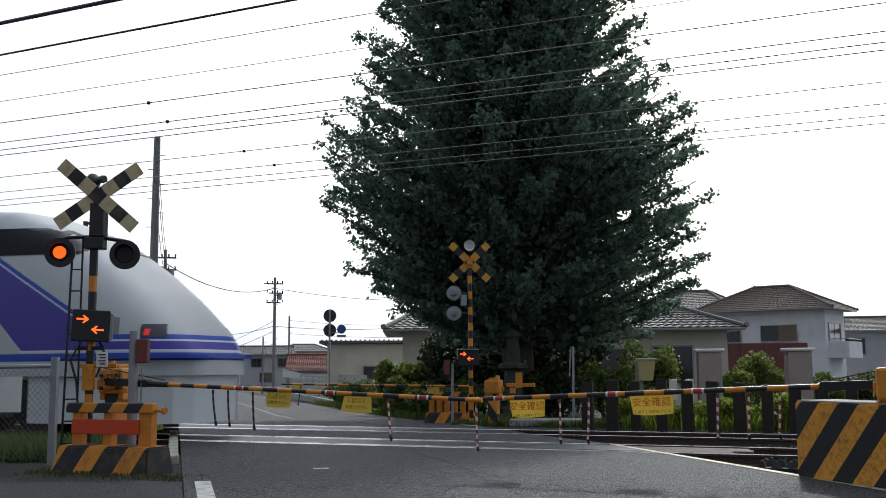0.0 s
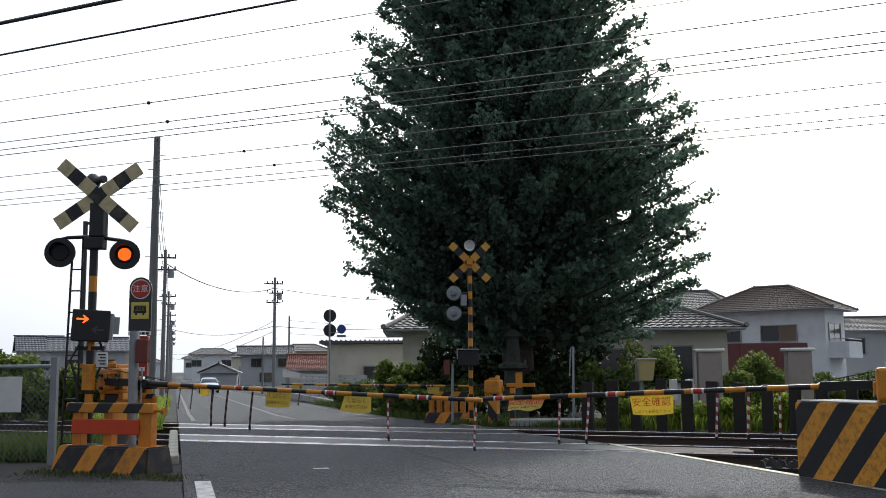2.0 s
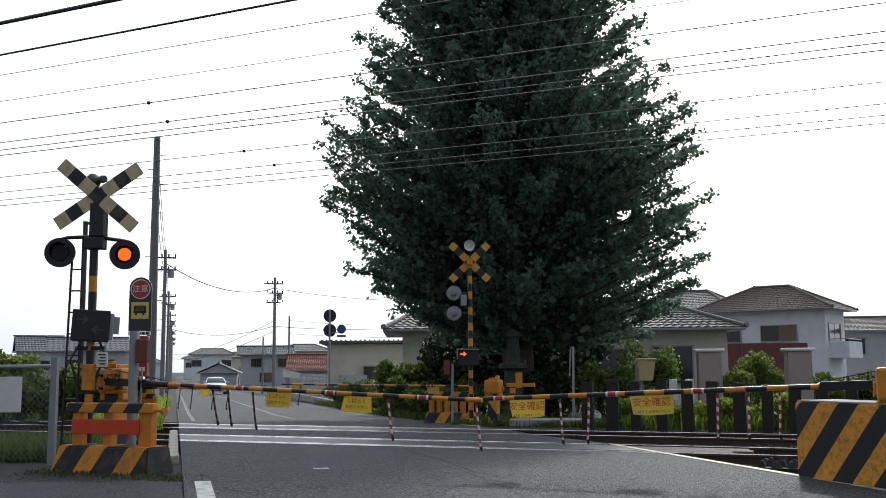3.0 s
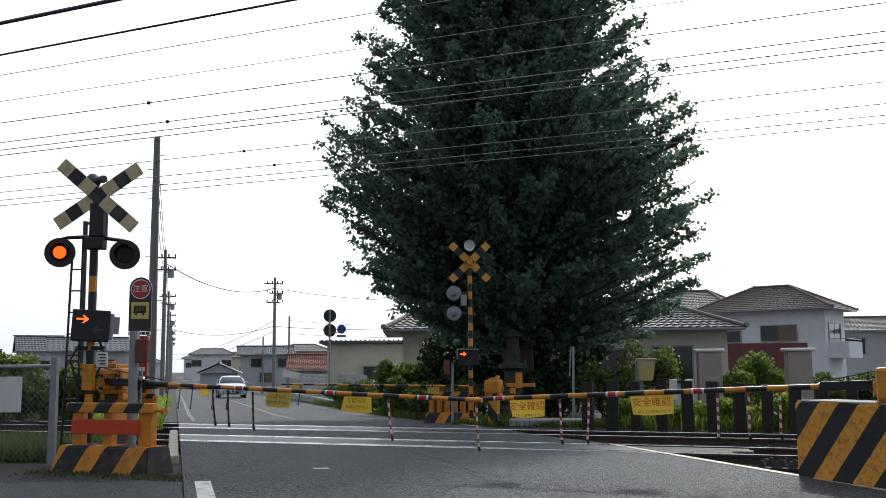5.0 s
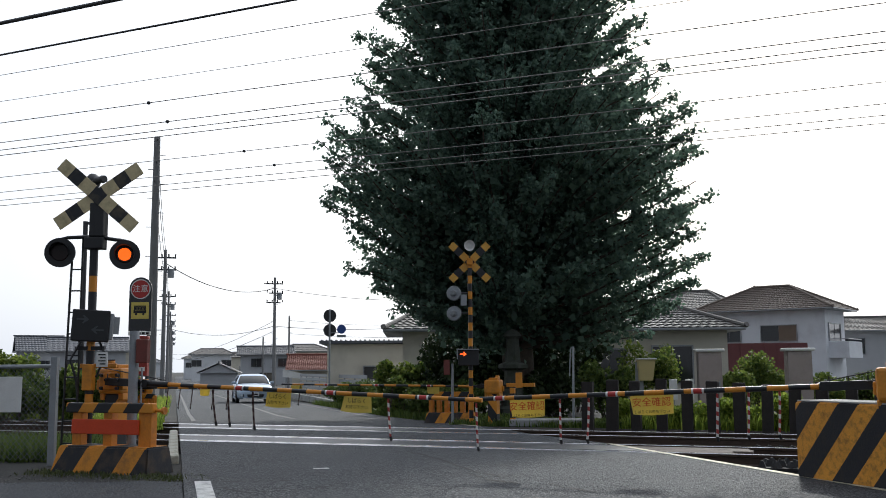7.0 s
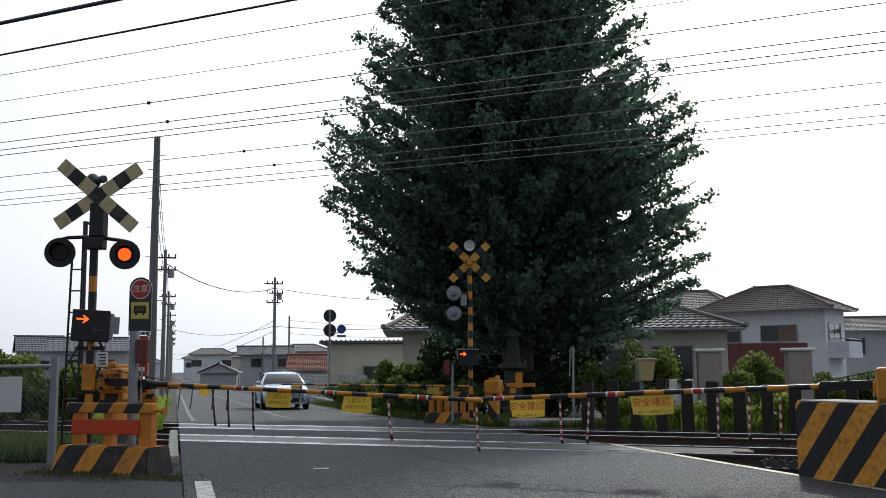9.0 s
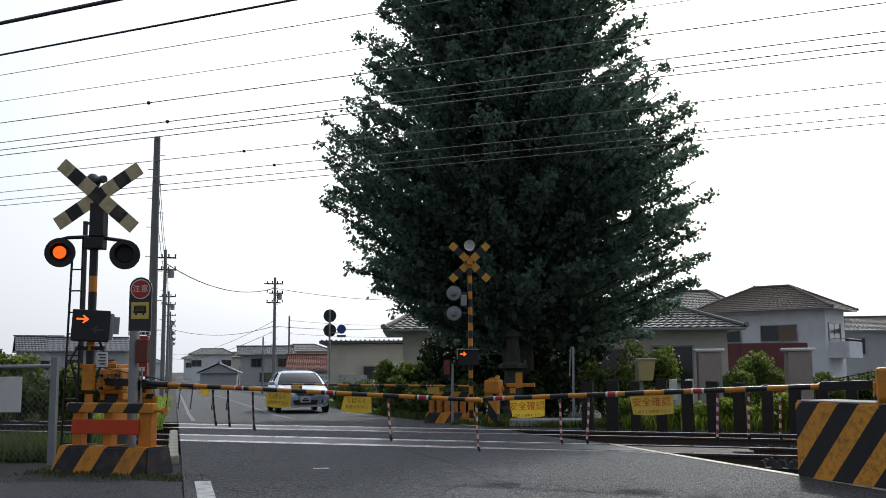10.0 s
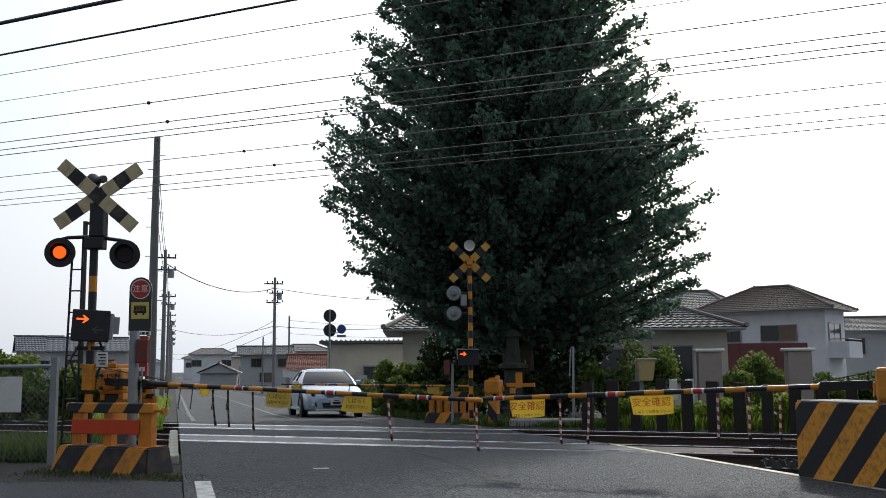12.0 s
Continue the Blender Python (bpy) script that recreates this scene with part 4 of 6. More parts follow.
# ---- beyond the tracks ----
def far_signal():
    sig = thing("crossing_signal", pose(0.58, 21.4, -0.06, 0, 0, 0), "crossing signal mast seen from behind with crossbuck and silver lamp backs", "signal")
    bm = bmesh.new()
    tube(bm, (0, 0, -0.1), (0, 0, 3.55), 0.048, seg=16)
    part("pole", bm, M["pole_yb_far"], sig, smooth=True)
    crossbuck(sig, 3.5, 1.14, 0.16, 0, M["cross_far"], y=0.06, angle=44)
    bm = bmesh.new()
    box(bm, (0, -0.03, 3.5), (0.13, 0.14, 0.15), bevel=0.01)
    part("clamp", bm, M["yellow"], sig)
    loudspeaker(sig, -0.03, -0.03, 3.84, M["white"], 1.0, 10)
    for z in (2.82, 2.38):
        bm = bmesh.new()
        tube(bm, (0, 0.06, 0), (0, 0.0, 0), 0.165, 0.15, 26)
        tube(bm, (0, 0, 0), (0, -0.07, 0), 0.075, 0.055, 20)
        tube(bm, (0, -0.07, 0), (0, -0.1, 0), 0.03, 0.03, 12)
        part("signal_lamp", bm, M["galv"], sig, "silver back of a round signal lamp", smooth=True, at=pose(-0.36, -0.02, z, 0, 0, -12))
        bm = bmesh.new()
        tube(bm, (-0.3, 0.02, z), (0, 0, z), 0.02, seg=8)
        part("lamp_arm", bm, M["dark_steel"], sig)
    bm = bmesh.new()
    box(bm, (-0.14, -0.02, 2.66), (0.13, 0.13, 0.24), bevel=0.012)
    part("junction_box", bm, M["galv"], sig)
    bm = bmesh.new()
    box(bm, (-0.05, -0.12, 1.42), (0.44, 0.14, 0.33), bevel=0.012)
    ind = part("direction_indicator", bm, M["black"], sig, "black direction indicator box with arrows")
    bm = bmesh.new()
    box(bm, (-0.05, -0.15, 1.6), (0.46, 0.22, 0.02))
    box(bm, (-0.29, -0.15, 1.5), (0.02, 0.2, 0.22))
    part("visor", bm, M["galv"], ind)
    glow = []
    for sgn, x, z in ((1, -0.16, 1.5), (-1, -0.02, 1.4)):
        bm = bmesh.new()
        arrow_mesh(bm, sgn, 0.075)
        glow.append(part("arrow", bm, M["arrow_red"], ind, "glowing orange-red arrow", at=pose(x, -0.18, z)))
    bm = bmesh.new()
    box(bm, (-0.52, -0.08, 1.22), (0.13, 0.1, 0.32), bevel=0.01)
    part("alarm_box", bm, M["red_dark"], sig, "red metal alarm box")
    bm = bmesh.new()
    tube(bm, (-0.4, -0.05, 0), (-0.4, -0.05, 1.3), 0.03, seg=10)
    part("side_post", bm, M["galv"], sig)
    return glow


def caution_sign():
    s = thing("caution_sign", pose(-7.62, 24.8, -0.12, 0, 0, 0), "dark caution sign board with red disc and yellow train pictogram", "sign")
    bm = bmesh.new()
    out = [(-0.28, 2.25), (0.28, 2.25)] + [(0.28 * math.cos(radians(a)), 3.32 + 0.28 * math.sin(radians(a))) for a in range(0, 181, 15)]
    prism(bm, out, -0.03, 0.03, "y")
    part("board", bm, M["dark_steel"], s)
    bm = bmesh.new()
    tube(bm, (0, -0.03, 3.3), (0, -0.036, 3.3), 0.25, seg=30)
    part("rim", bm, M["white"], s, "white ring")
    bm = bmesh.new()
    tube(bm, (0, -0.03, 3.3), (0, -0.04, 3.3), 0.225, seg=30)
    part("disc", bm, M["red"], s, "red disc")
    lettering("lettering", "注意", 0.2, M["white"], s, pose(0, -0.043, 3.3))
    bm = bmesh.new()
    box(bm, (0, -0.035, 2.76), (0.44, 0.012, 0.42), bevel=0.004)
    part("plate", bm, M["banner"], s, "yellow plate")
    bm = bmesh.new()
    for x in (-0.105, -0.035, 0.035, 0.105):
        box(bm, (x, -0.044, 2.81), (0.045, 0.006, 0.07))
    box(bm, (0, -0.043, 2.87), (0.3, 0.006, 0.03))
    box(bm, (0, -0.043, 2.73), (0.32, 0.006, 0.07))
    for x in (-0.135, 0.135):
        box(bm, (x, -0.043, 2.81), (0.03, 0.006, 0.14))
    for x in (-0.07, 0, 0.07):
        box(bm, (x, -0.043, 2.81), (0.014, 0.006, 0.09))
    for x in (-0.09, 0.09):
        tube(bm, (x, -0.04, 2.67), (x, -0.047, 2.67), 0.03, seg=12)
    part("pictogram", bm, M["text_black"], s, "black train pictogram")
    bm = bmesh.new()
    box(bm, (0, -0.02, 2.19), (0.56, 0.02, 0.1))
    part("caption_plate", bm, M["white"], s, "white plate")
    bm = bmesh.new()
    for k in range(5):
        box(bm, (-0.2 + 0.1 * k, -0.034, 2.19), (0.07, 0.006, 0.055))
    part("caption_bars", bm, M["text_black"], s)
    for x in (-0.2, 0.2):
        bm = bmesh.new()
        tube(bm, (x, 0.02, -0.1), (x, 0.02, 2.3), 0.03, seg=10)
        part("leg", bm, M["dark_steel"], s)
    bm = bmesh.new()
    box(bm, (0.08, -0.06, 1.62), (0.34, 0.2, 1.0), bevel=0.015)
    part("telephone_box", bm, M["red_box"], s, "red emergency telephone box")
    bm = bmesh.new()
    for k in range(4):
        a0 = radians(10 + 40 * k)
        box(bm, (0.04 + 0.09 * math.cos(a0), -0.164, 1.93 + 0.09 * math.sin(a0)), (0.06, 0.006, 0.05))
    box(bm, (0.12, -0.164, 1.3), (0.16, 0.006, 0.1))
    part("symbol", bm, M["white"], s)


def utility_pole(x, y, top, r, label, arms=0, gear=False, mat="pole_concrete", dark=False):
    z = level(x, y)
    p = thing("utility_pole", pose(x, y, z - 0.1, 0, 0, WA), label, "pole", "utility poles along the road")
    h = top - z + 0.1
    bm = bmesh.new()
    tube(bm, (0, 0, 0), (0, 0, h), r, r * 0.6, 16)
    part("shaft", bm, M[mat], p, smooth=True)
    bm = bmesh.new()
    for k in range(int((h - 2.2) / 0.45)):
        zz, sd = 2.2 + 0.45 * k, 1 if k % 2 else -1
        tube(bm, (sd * r * 0.6, 0, zz), (sd * (r + 0.1), 0, zz), 0.011, seg=6)
    tagged(part("step_bolts", bm, M["dark_steel"], p), kind="stuff")
    for k in range(arms):
        bm = bmesh.new()
        box(bm, (0.1 if k % 2 else -0.1, 0, h - 0.5 - 0.75 * k), (1.5 if k < 1 else 1.1, 0.09, 0.09))
        for i in range(4):
            xx = -0.6 + 0.4 * i
            tube(bm, (xx, 0, h - 0.46 - 0.75 * k), (xx, 0, h - 0.28 - 0.75 * k), 0.04, 0.05, 8)
        part("crossarm", bm, M["dark_steel"], p)
    if gear:
        bm = bmesh.new()
        tube(bm, (0.36, 0, h - 1.75), (0.36, 0, h - 1.2), 0.2, seg=16)
        box(bm, (0.18, 0, h - 1.4), (0.3, 0.1, 0.1))
        part("transformer", bm, M["galv"], p, "grey drum transformer", smooth=True)
    return p


def cable(name, pts, r, label, sag=0.0, cat="cable", group="overhead cables", mat="wire"):
    """One cable through the given points, with sag between them."""
    cu = bpy.data.curves.new(name, "CURVE")
    cu.dimensions, cu.bevel_depth, cu.bevel_resolution = "3D", r, 1
    sp = cu.splines.new("POLY")
    out = []
    for a, b in zip(pts, pts[1:]):
        a, b = Vector(a), Vector(b)
        for k in range(16):
            t = k / 16
            v = a.lerp(b, t)
            v.z -= sag * 4 * t * (1 - t)
            out.append(v)
    out.append(Vector(pts[-1]))
    sp.points.add(len(out) - 1)
    for q, v in zip(sp.points, out):
        q.co = (*v, 1)
    cu.materials.append(M[mat])
    return tagged(new(name, cu), label, cat, group)


def tiled_slope(name, parent, a, b, c, d, mat, rows, cols):
    """A roof slope with eave edge a-b and ridge edge d-c, in courses of rounded tiles, all one mesh."""
    a, b, c, d = (Vector(v) for v in (a, b, c, d))
    n = (b - a).cross(d - a).normalized()
    bm = bmesh.new()
    steps = cols * 4
    for i in range(rows):
        t0, t1 = i / rows, (i + 1.06) / rows
        lo, hi = [], []
        for j in range(steps + 1):
            x = j / steps
            wave = abs(math.sin(math.pi * x * cols)) * 0.045
            lo.append(bm.verts.new(a.lerp(b, x).lerp(d.lerp(c, x), t0) + n * (wave + 0.05)))
            hi.append(bm.verts.new(a.lerp(b, x).lerp(d.lerp(c, x), min(t1, 1.0)) + n * (wave + 0.005)))
        for j in range(steps):
            bm.faces.new((lo[j], lo[j + 1], hi[j + 1], hi[j]))
        edge = [bm.verts.new(v.co - n * 0.05) for v in lo]
        for j in range(steps):
            bm.faces.new((edge[j], edge[j + 1], lo[j + 1], lo[j]))
    return tagged(part(name, bm, mat, parent), kind="stuff")


def window(parent, x, y, z, w, h, face="y", panes=2, shutter=False):
    """A sliding window on a wall facing -y (or +x): frame and panes."""
    turn = pose(x, y, z, 0, 0, 0 if face == "y" else 90)
    bm = bmesh.new()
    t = 0.06
    for cx, cz, sx, sz in ((0, h / 2, w + t, t), (0, -h / 2, w + t, t), (-w / 2, 0, t, h), (w / 2, 0, t, h)):
        box(bm, (cx, -0.03, cz), (sx, 0.12, sz))
    win = part("window", bm, M["alu"], parent, at=turn)
    for k in range(panes):
        bm = bmesh.new()
        box(bm, (-w / 2 + w / panes * (k + 0.5), 0.0 - 0.02 * (k % 2), 0), (w / panes - 0.02, 0.03, h - 0.02))
        part("pane", bm, M["wall_brown"] if shutter and k >= panes / 2 else M["glass_dark"], win)
    return win


def four_walls(g, w, d, h, mat):
    t = 0.18
    for c, size in (((0, t / 2, h / 2), (w, t, h)), ((0, d - t / 2, h / 2), (w, t, h)), ((t / 2 - w / 2, d / 2, h / 2), (t, d - 2 * t, h)), ((w / 2 - t / 2, d / 2, h / 2), (t, d - 2 * t, h))):
        bm = bmesh.new()
        box(bm, c, size)
        part("wall", bm, mat, g)


def hip_house(name, m, w, d, h, over, rise, wall_mat, roof_mat, label, ridge=0.35, rows=9, cols=16, windows=(), side=(), base_z=0.0, gable=False):
    """A house with its front on -y: walls, a hipped or gabled tile roof with ridges and gutter, and windows."""
    g = thing(name, m, label, "house")
    four_walls(g, w, d, h, wall_mat)
    X, Y0, Y1 = w / 2 + over, -over, d + over
    rx = X if gable else X * ridge
    ym = (Y0 + Y1) / 2
    A, B, C, D = (-X, Y0, h), (X, Y0, h), (X, Y1, h), (-X, Y1, h)
    R0, R1 = (-rx, ym, h + rise), (rx, ym, h + rise)
    tiled_slope("roof_tiles", g, A, B, R1, R0, roof_mat, rows, cols)
    tiled_slope("roof_tiles", g, C, D, R0, R1, roof_mat, rows, cols)
    if not gable:
        tiled_slope("roof_tiles", g, B, C, R1, R1, roof_mat, rows, cols)
        tiled_slope("roof_tiles", g, D, A, R0, R0, roof_mat, rows, cols)
    else:
        for s in (-1, 1):
            bm = bmesh.new()
            prism(bm, [(0.05, h), (d - 0.05, h), (d / 2, h + rise * 0.9)], s * w / 2 - 0.09, s * w / 2 + 0.09, "x")
            part("gable", bm, wall_mat, g)
    bm = bmesh.new()
    up = Vector((0, 0, 0.1))
    lines = [(R0, R1)] + ([] if gable else [(A, R0), (B, R1), (C, R1), (D, R0)])
    for a, b in lines:
        tube(bm, Vector(a) + up, Vector(b) + up, 0.1, 0.1, 8)
        tube(bm, Vector(a) + up, Vector(a) + up + (Vector(a) - Vector(b)).normalized() * 0.1 + Vector((0, 0, 0.07)), 0.1, 0.115, 8)
    part("ridge", bm, roof_mat, g, smooth=True)
    bm = bmesh.new()
    box(bm, (0, ym, h - 0.03), (2 * X - 0.06, Y1 - Y0 - 0.06, 0.05))
    part("soffit", bm, M["wall_grey"], g)
    for c, size in (((0, Y0, h - 0.02), (2 * X, 0.1, 0.1)), ((-X, ym, h - 0.02), (0.1, Y1 - Y0 - 0.12, 0.1)), ((X, ym, h - 0.02), (0.1, Y1 - Y0 - 0.12, 0.1))):
        bm = bmesh.new()
        box(bm, c, size, bevel=0.02)
        part("gutter", bm, M["alu"], g)
    for x, z, ww, hh, pn, sh in windows:
        window(g, x, -0.01, z, ww, hh, "y", pn, sh)
    for y, z, ww, hh, pn, sh in side:
        window(g, w / 2 + 0.01, y, z, ww, hh, "x", pn, sh)
    return g


def flat_building(m, w, d, h, mat, label, over=0.4, windows=()):
    g = thing("building", m, label, "building")
    four_walls(g, w, d, h, mat)
    bm = bmesh.new()
    box(bm, (0, d / 2, h + 0.1), (w + 2 * over, d + 2 * over, 0.14))
    for k in range(int((w + 2 * over) / 0.25)):
        box(bm, (-w / 2 - over + 0.12 + 0.25 * k, d / 2, h + 0.2), (0.07, d + 2 * over, 0.06))
    part("roof", bm, M["roof_slate"], g, "grey ribbed metal roof")
    for x, z, ww, hh, pn, sh in windows:
        window(g, x, -0.01, z, ww, hh, "y", pn, sh)
    return g


def relay_cabinet(x, y, turn):
    z = level(x, y) - 0.05
    c = thing("relay_cabinet", pose(x, y, z, 0, 0, turn), "grey-brown steel relay cabinet with a white cap", "cabinet", "relay cabinets beside the track")
    bm = bmesh.new()
    box(bm, (0, 0, 0.9), (0.54, 0.45, 1.62), bevel=0.015)
    part("body", bm, M["box_grey"], c)
    bm = bmesh.new()
    box(bm, (0, 0, 0.05), (0.7, 0.55, 0.16), bevel=0.01)
    part("base", bm, M["concrete"], c)
    bm = bmesh.new()
    box(bm, (0, 0, 1.745), (0.68, 0.54, 0.07), bevel=0.02)
    part("cap", bm, M["white"], c, "white sheet-metal cap")
    bm = bmesh.new()
    box(bm, (0, -0.232, 0.9), (0.53, 0.015, 1.5), bevel=0.004)
    door = part("door", bm, M["box_grey"], c)
    bm = bmesh.new()
    box(bm, (0.2, -0.25, 0.95), (0.03, 0.03, 0.14), bevel=0.005)
    part("handle", bm, M["galv"], door, "steel handle")
    return c


def sleeper_fence():
    rng = random.Random(5)
    for i in range(2, 26):
        s = 5.95 - i * 0.485
        p = on_track(s, 19.35)
        hh = 0.98 + rng.uniform(-0.07, 0.08)
        bm = bmesh.new()
        box(bm, (0, 0, hh / 2 - 0.15), (0.21 + rng.uniform(-0.02, 0.03), 0.13, hh + 0.3), bevel=0.014)
        for v in bm.verts:
            v.co += Vector((rng.uniform(-0.008, 0.008), rng.uniform(-0.008, 0.008), rng.uniform(-0.008, 0.008)))
        lone("fence_post", bm, M["sleeper"], "upright dark old timber sleeper used as a fence post", "post",
             pose(p.x, p.y, -0.15, rng.uniform(-1, 1), rng.uniform(-1.5, 1.5), -22.6 + rng.uniform(-4, 4)), group="sleeper posts along the track")


def round_sign():
    g = thing("road_sign", pose(-5.3, 46, level(-5.3, 46), 0, 0, 0), "road signs on a grey pole seen from behind", "sign")
    bm = bmesh.new()
    tube(bm, (0, 0, -0.1), (0, 0, 4.3), 0.045, seg=12)
    part("pole", bm, M["galv"], g, smooth=True)
    for z in (4.05, 3.37):
        bm = bmesh.new()
        tube(bm, (0, 0.06, z), (0, 0.075, z), 0.3, seg=30)
        box(bm, (0, 0.05, z), (0.5, 0.02, 0.04))
        part("sign_disc", bm, M["dark_steel"], g, "dark back of a round road sign")
    bm = bmesh.new()
    tube(bm, (0.55, -0.02, 3.42), (0.55, 0.0, 3.42), 0.21, seg=28)
    part("sign_disc", bm, M["sign_blue"], g, "blue round road sign")
    bm = bmesh.new()
    box(bm, (0.55, 0, 3.1), (0.42, 0.02, 0.12))
    tube(bm, (0, 0, 3.25), (0.55, 0.01, 3.25), 0.02, seg=8)
    part("sub_plate", bm, M["galv"], g)


M["sign_blue"] = material("sign_blue", (0.03, 0.08, 0.3), rough=0.4, bump=0)


def stone_lantern(x, y):
    bm = bmesh.new()
    prof = [(0.4, 0), (0.4, 0.35), (0.26, 0.42), (0.22, 1.3), (0.38, 1.36), (0.38, 1.45), (0.2, 1.52), (0.16, 2.1), (0.24, 2.16), (0.2, 2.25), (0.05, 2.35)]
    for (r0, z0), (r1, z1) in zip(prof, prof[1:]):
        tube(bm, (0, 0, z0), (0, 0, z1), r0, r1, 6)
    bmesh.ops.remove_doubles(bm, verts=bm.verts, dist=0.001)
    lone("stone_lantern", bm, M["stone_shaded"], "weathered stone lantern under the tree, stone colour darkened for shade", "lantern", pose(x, y, level(x, y) - 0.05, 0, 0, 15))


def build_far():
    glow = far_signal()
    guard_frame(pose(0.17, 22.4, -0.1, 0, 0, -26), 1.15, far=True)
    _, boom_a = gate_machine(pose(1.06, 21.3, -0.04, 0, 0, 157.4), "yellow crossing gate drive with a lowered boom beyond the tracks", 5.4, 0, -0.6, 0.78, (1.6, 2.9, 4.2), M["boom_thin"])
    _, boom_b = gate_machine(pose(-7.3, 24.2, -0.12, 0, 0, -22.6), "yellow crossing gate drive with a lowered boom beyond the tracks", 3.2, 0, 0.5, 0.86, (1.8,), M["boom_thin"])
    bpy.context.view_layer.update()
    for boom, xs in ((boom_a, (2.5, 3.6, 4.9)), (boom_b, (0.9, 1.25, 1.6, 2.2, 2.6))):
        for x in xs:
            v = boom.matrix_world @ Vector((x, 0, -0.025))
            hanging_rope(pose(v.x, v.y, v.z, 0, 0, -22.6), 0.42, -0.12, M["rope_dark"])
    for boom, x, w, h in ((boom_b, 1.95, 0.28, 0.14), (boom_a, 5.0, 0.32, 0.17), (boom_a, 1.5, 0.3, 0.14)):
        v = boom.matrix_world @ Vector((x, 0, -0.025))
        banner(pose(v.x, v.y, v.z, 0, 0, -22.6), w, h, (), 0.1)
    guard_frame(pose(-7.2, 23.6, -0.12, 0, 0, -22.6), 1.0, far=True)
    caution_sign()
    sleeper_fence()
    relay_cabinet(6.3, 23.6, -8)
    relay_cabinet(8.2, 23.0, -8)
    round_sign()
    stone_lantern(1.75, 25.2)
    rng = random.Random(11)
    ginkgo(2.02, 27.5, 19.0, rng)
    # poles on the far side
    bm = bmesh.new()
    tube(bm, (0, 0, -0.2), (0, 0, 5.05), 0.075, 0.06, 12)
    box(bm, (0.1, 0, 5.0), (0.3, 0.08, 0.06))
    lone("steel_post", bm, M["dark_steel"], "dark steel post beside the track", "post", pose(-9.15, 25, -0.1))
    utility_pole(-8.85, 30, 8.35, 0.16, "tall grey concrete utility pole beside the road", 0)
    for k in range(6):
        v = on_road(-0.75, 63 + 33 * k)
        utility_pole(v.x, v.y, 8.6, 0.15, "concrete utility pole with crossarms and transformer", 2, True)
    utility_pole(-13.35, 78, 8.45, 0.16, "concrete utility pole with crossarms", 3, True)
    utility_pole(-16.4, 105, 6.9, 0.14, "slim utility pole beside the road", 0)
    utility_pole(-15.5, 85, 4.0, 0.1, "short grey pole beside the road", 0)
    # catenary of both tracks: contact wire, its twin above, messenger and feeder
    for p, zs in ((P_NEAR - 0.075, (5.05, 5.15, 5.29, 5.66)), (P_FAR + 0.06, (5.0, 5.13, 5.32, 5.68))):
        for z in zs:
            cable("overhead_wire", [on_track(s, p, z) for s in (-70, 0, 90)], 0.0075, "thin dark overhead line wire", group="overhead line wires", mat="contact_wire")
    for p, z, s in ((P_NEAR - 0.075, 5.66, 10.9), (P_NEAR - 0.075, 5.29, 10.5), (P_FAR + 0.06, 5.68, 11.6), (P_FAR + 0.06, 5.32, 10.86)):
        bm = bmesh.new()
        q = on_track(s, p, z)
        tube(bm, q - U * 0.03, q, 0.018, 0.034, 10)
        tube(bm, q, q + U * 0.03, 0.034, 0.018, 10)
        lone("insulator", bm, M["wire"], "small dark insulator on an overhead wire", "insulator", group="insulators of the overhead line")
    for p, z0, z1, s in ((P_FAR + 0.06, 5.68, 5.13, 7.4), (P_FAR + 0.06, 5.32, 5.0, 6.66)):
        cable("dropper", [on_track(s, p, z0), on_track(s, p, z1)], 0.006, "thin dropper between overhead wires", group="droppers of the overhead line")
    for a, b, r in (((-10.45, 17.25, 6.9), (-1.14, 11.25, 6.06), 0.03), ((-15.47, 21.25, 7.07), (6.06, 7.25, 5.28), 0.016),
                    ((-22.2, 28.5, 8.4), (11.18, 8.5, 6.24), 0.007), ((-23.16, 29.5, 8.0), (11.62, 9.5, 6.08), 0.006)):
        a, b = Vector(a), Vector(b)
        cable("overhead_cable", [a - (b - a), a, b, b + (b - a)], r, "black overhead cable along the railway", mat="wire" if r > 0.01 else "contact_wire")
    # road cables
    for dz, e in ((0, -0.7), (-0.7, -0.7), (-1.3, -0.75)):
        pts = [on_road(e, 31) + Vector((0, 0, 8.4 + dz))] + [on_road(e, 63 + 33 * k) + Vector((0, 0, 8.9 + dz)) for k in range(6)]
        cable("overhead_cable", pts, 0.012, "black cable between utility poles", sag=0.5)
    cable("overhead_cable", [on_road(-0.75, 63) + Vector((0, 0, 8.3)), (-13.4, 78, 7.6)], 0.03, "black cable across the road", sag=0.9)
    cable("overhead_cable", [(-13.4, 78, 7.6), (6, 95, 8.5)], 0.02, "black cable between utility poles", sag=0.9)
    cable("overhead_cable", [on_road(-0.75, 96) + Vector((0, 0, 6)), (-13.4, 78, 4.6), (4, 90, 6)], 0.02, "black cable across the road", sag=0.7)
    for q, z0, z1 in ((195, 5.4, 5.0), (195, 4.6, 4.2)):
        cable("overhead_cable", [on_road(-0.75, q) + Vector((0, 0, z0)), (-13.4, 78, z1)], 0.018, "black cable across the road", sag=1.0)
    for x, z in ((4, 7.0), (9, 5.6)):
        cable("overhead_cable", [(-16.4, 105, z - 0.6), (x, 118, z)], 0.016, "thin black cable between utility poles", sag=0.6)
    return glow


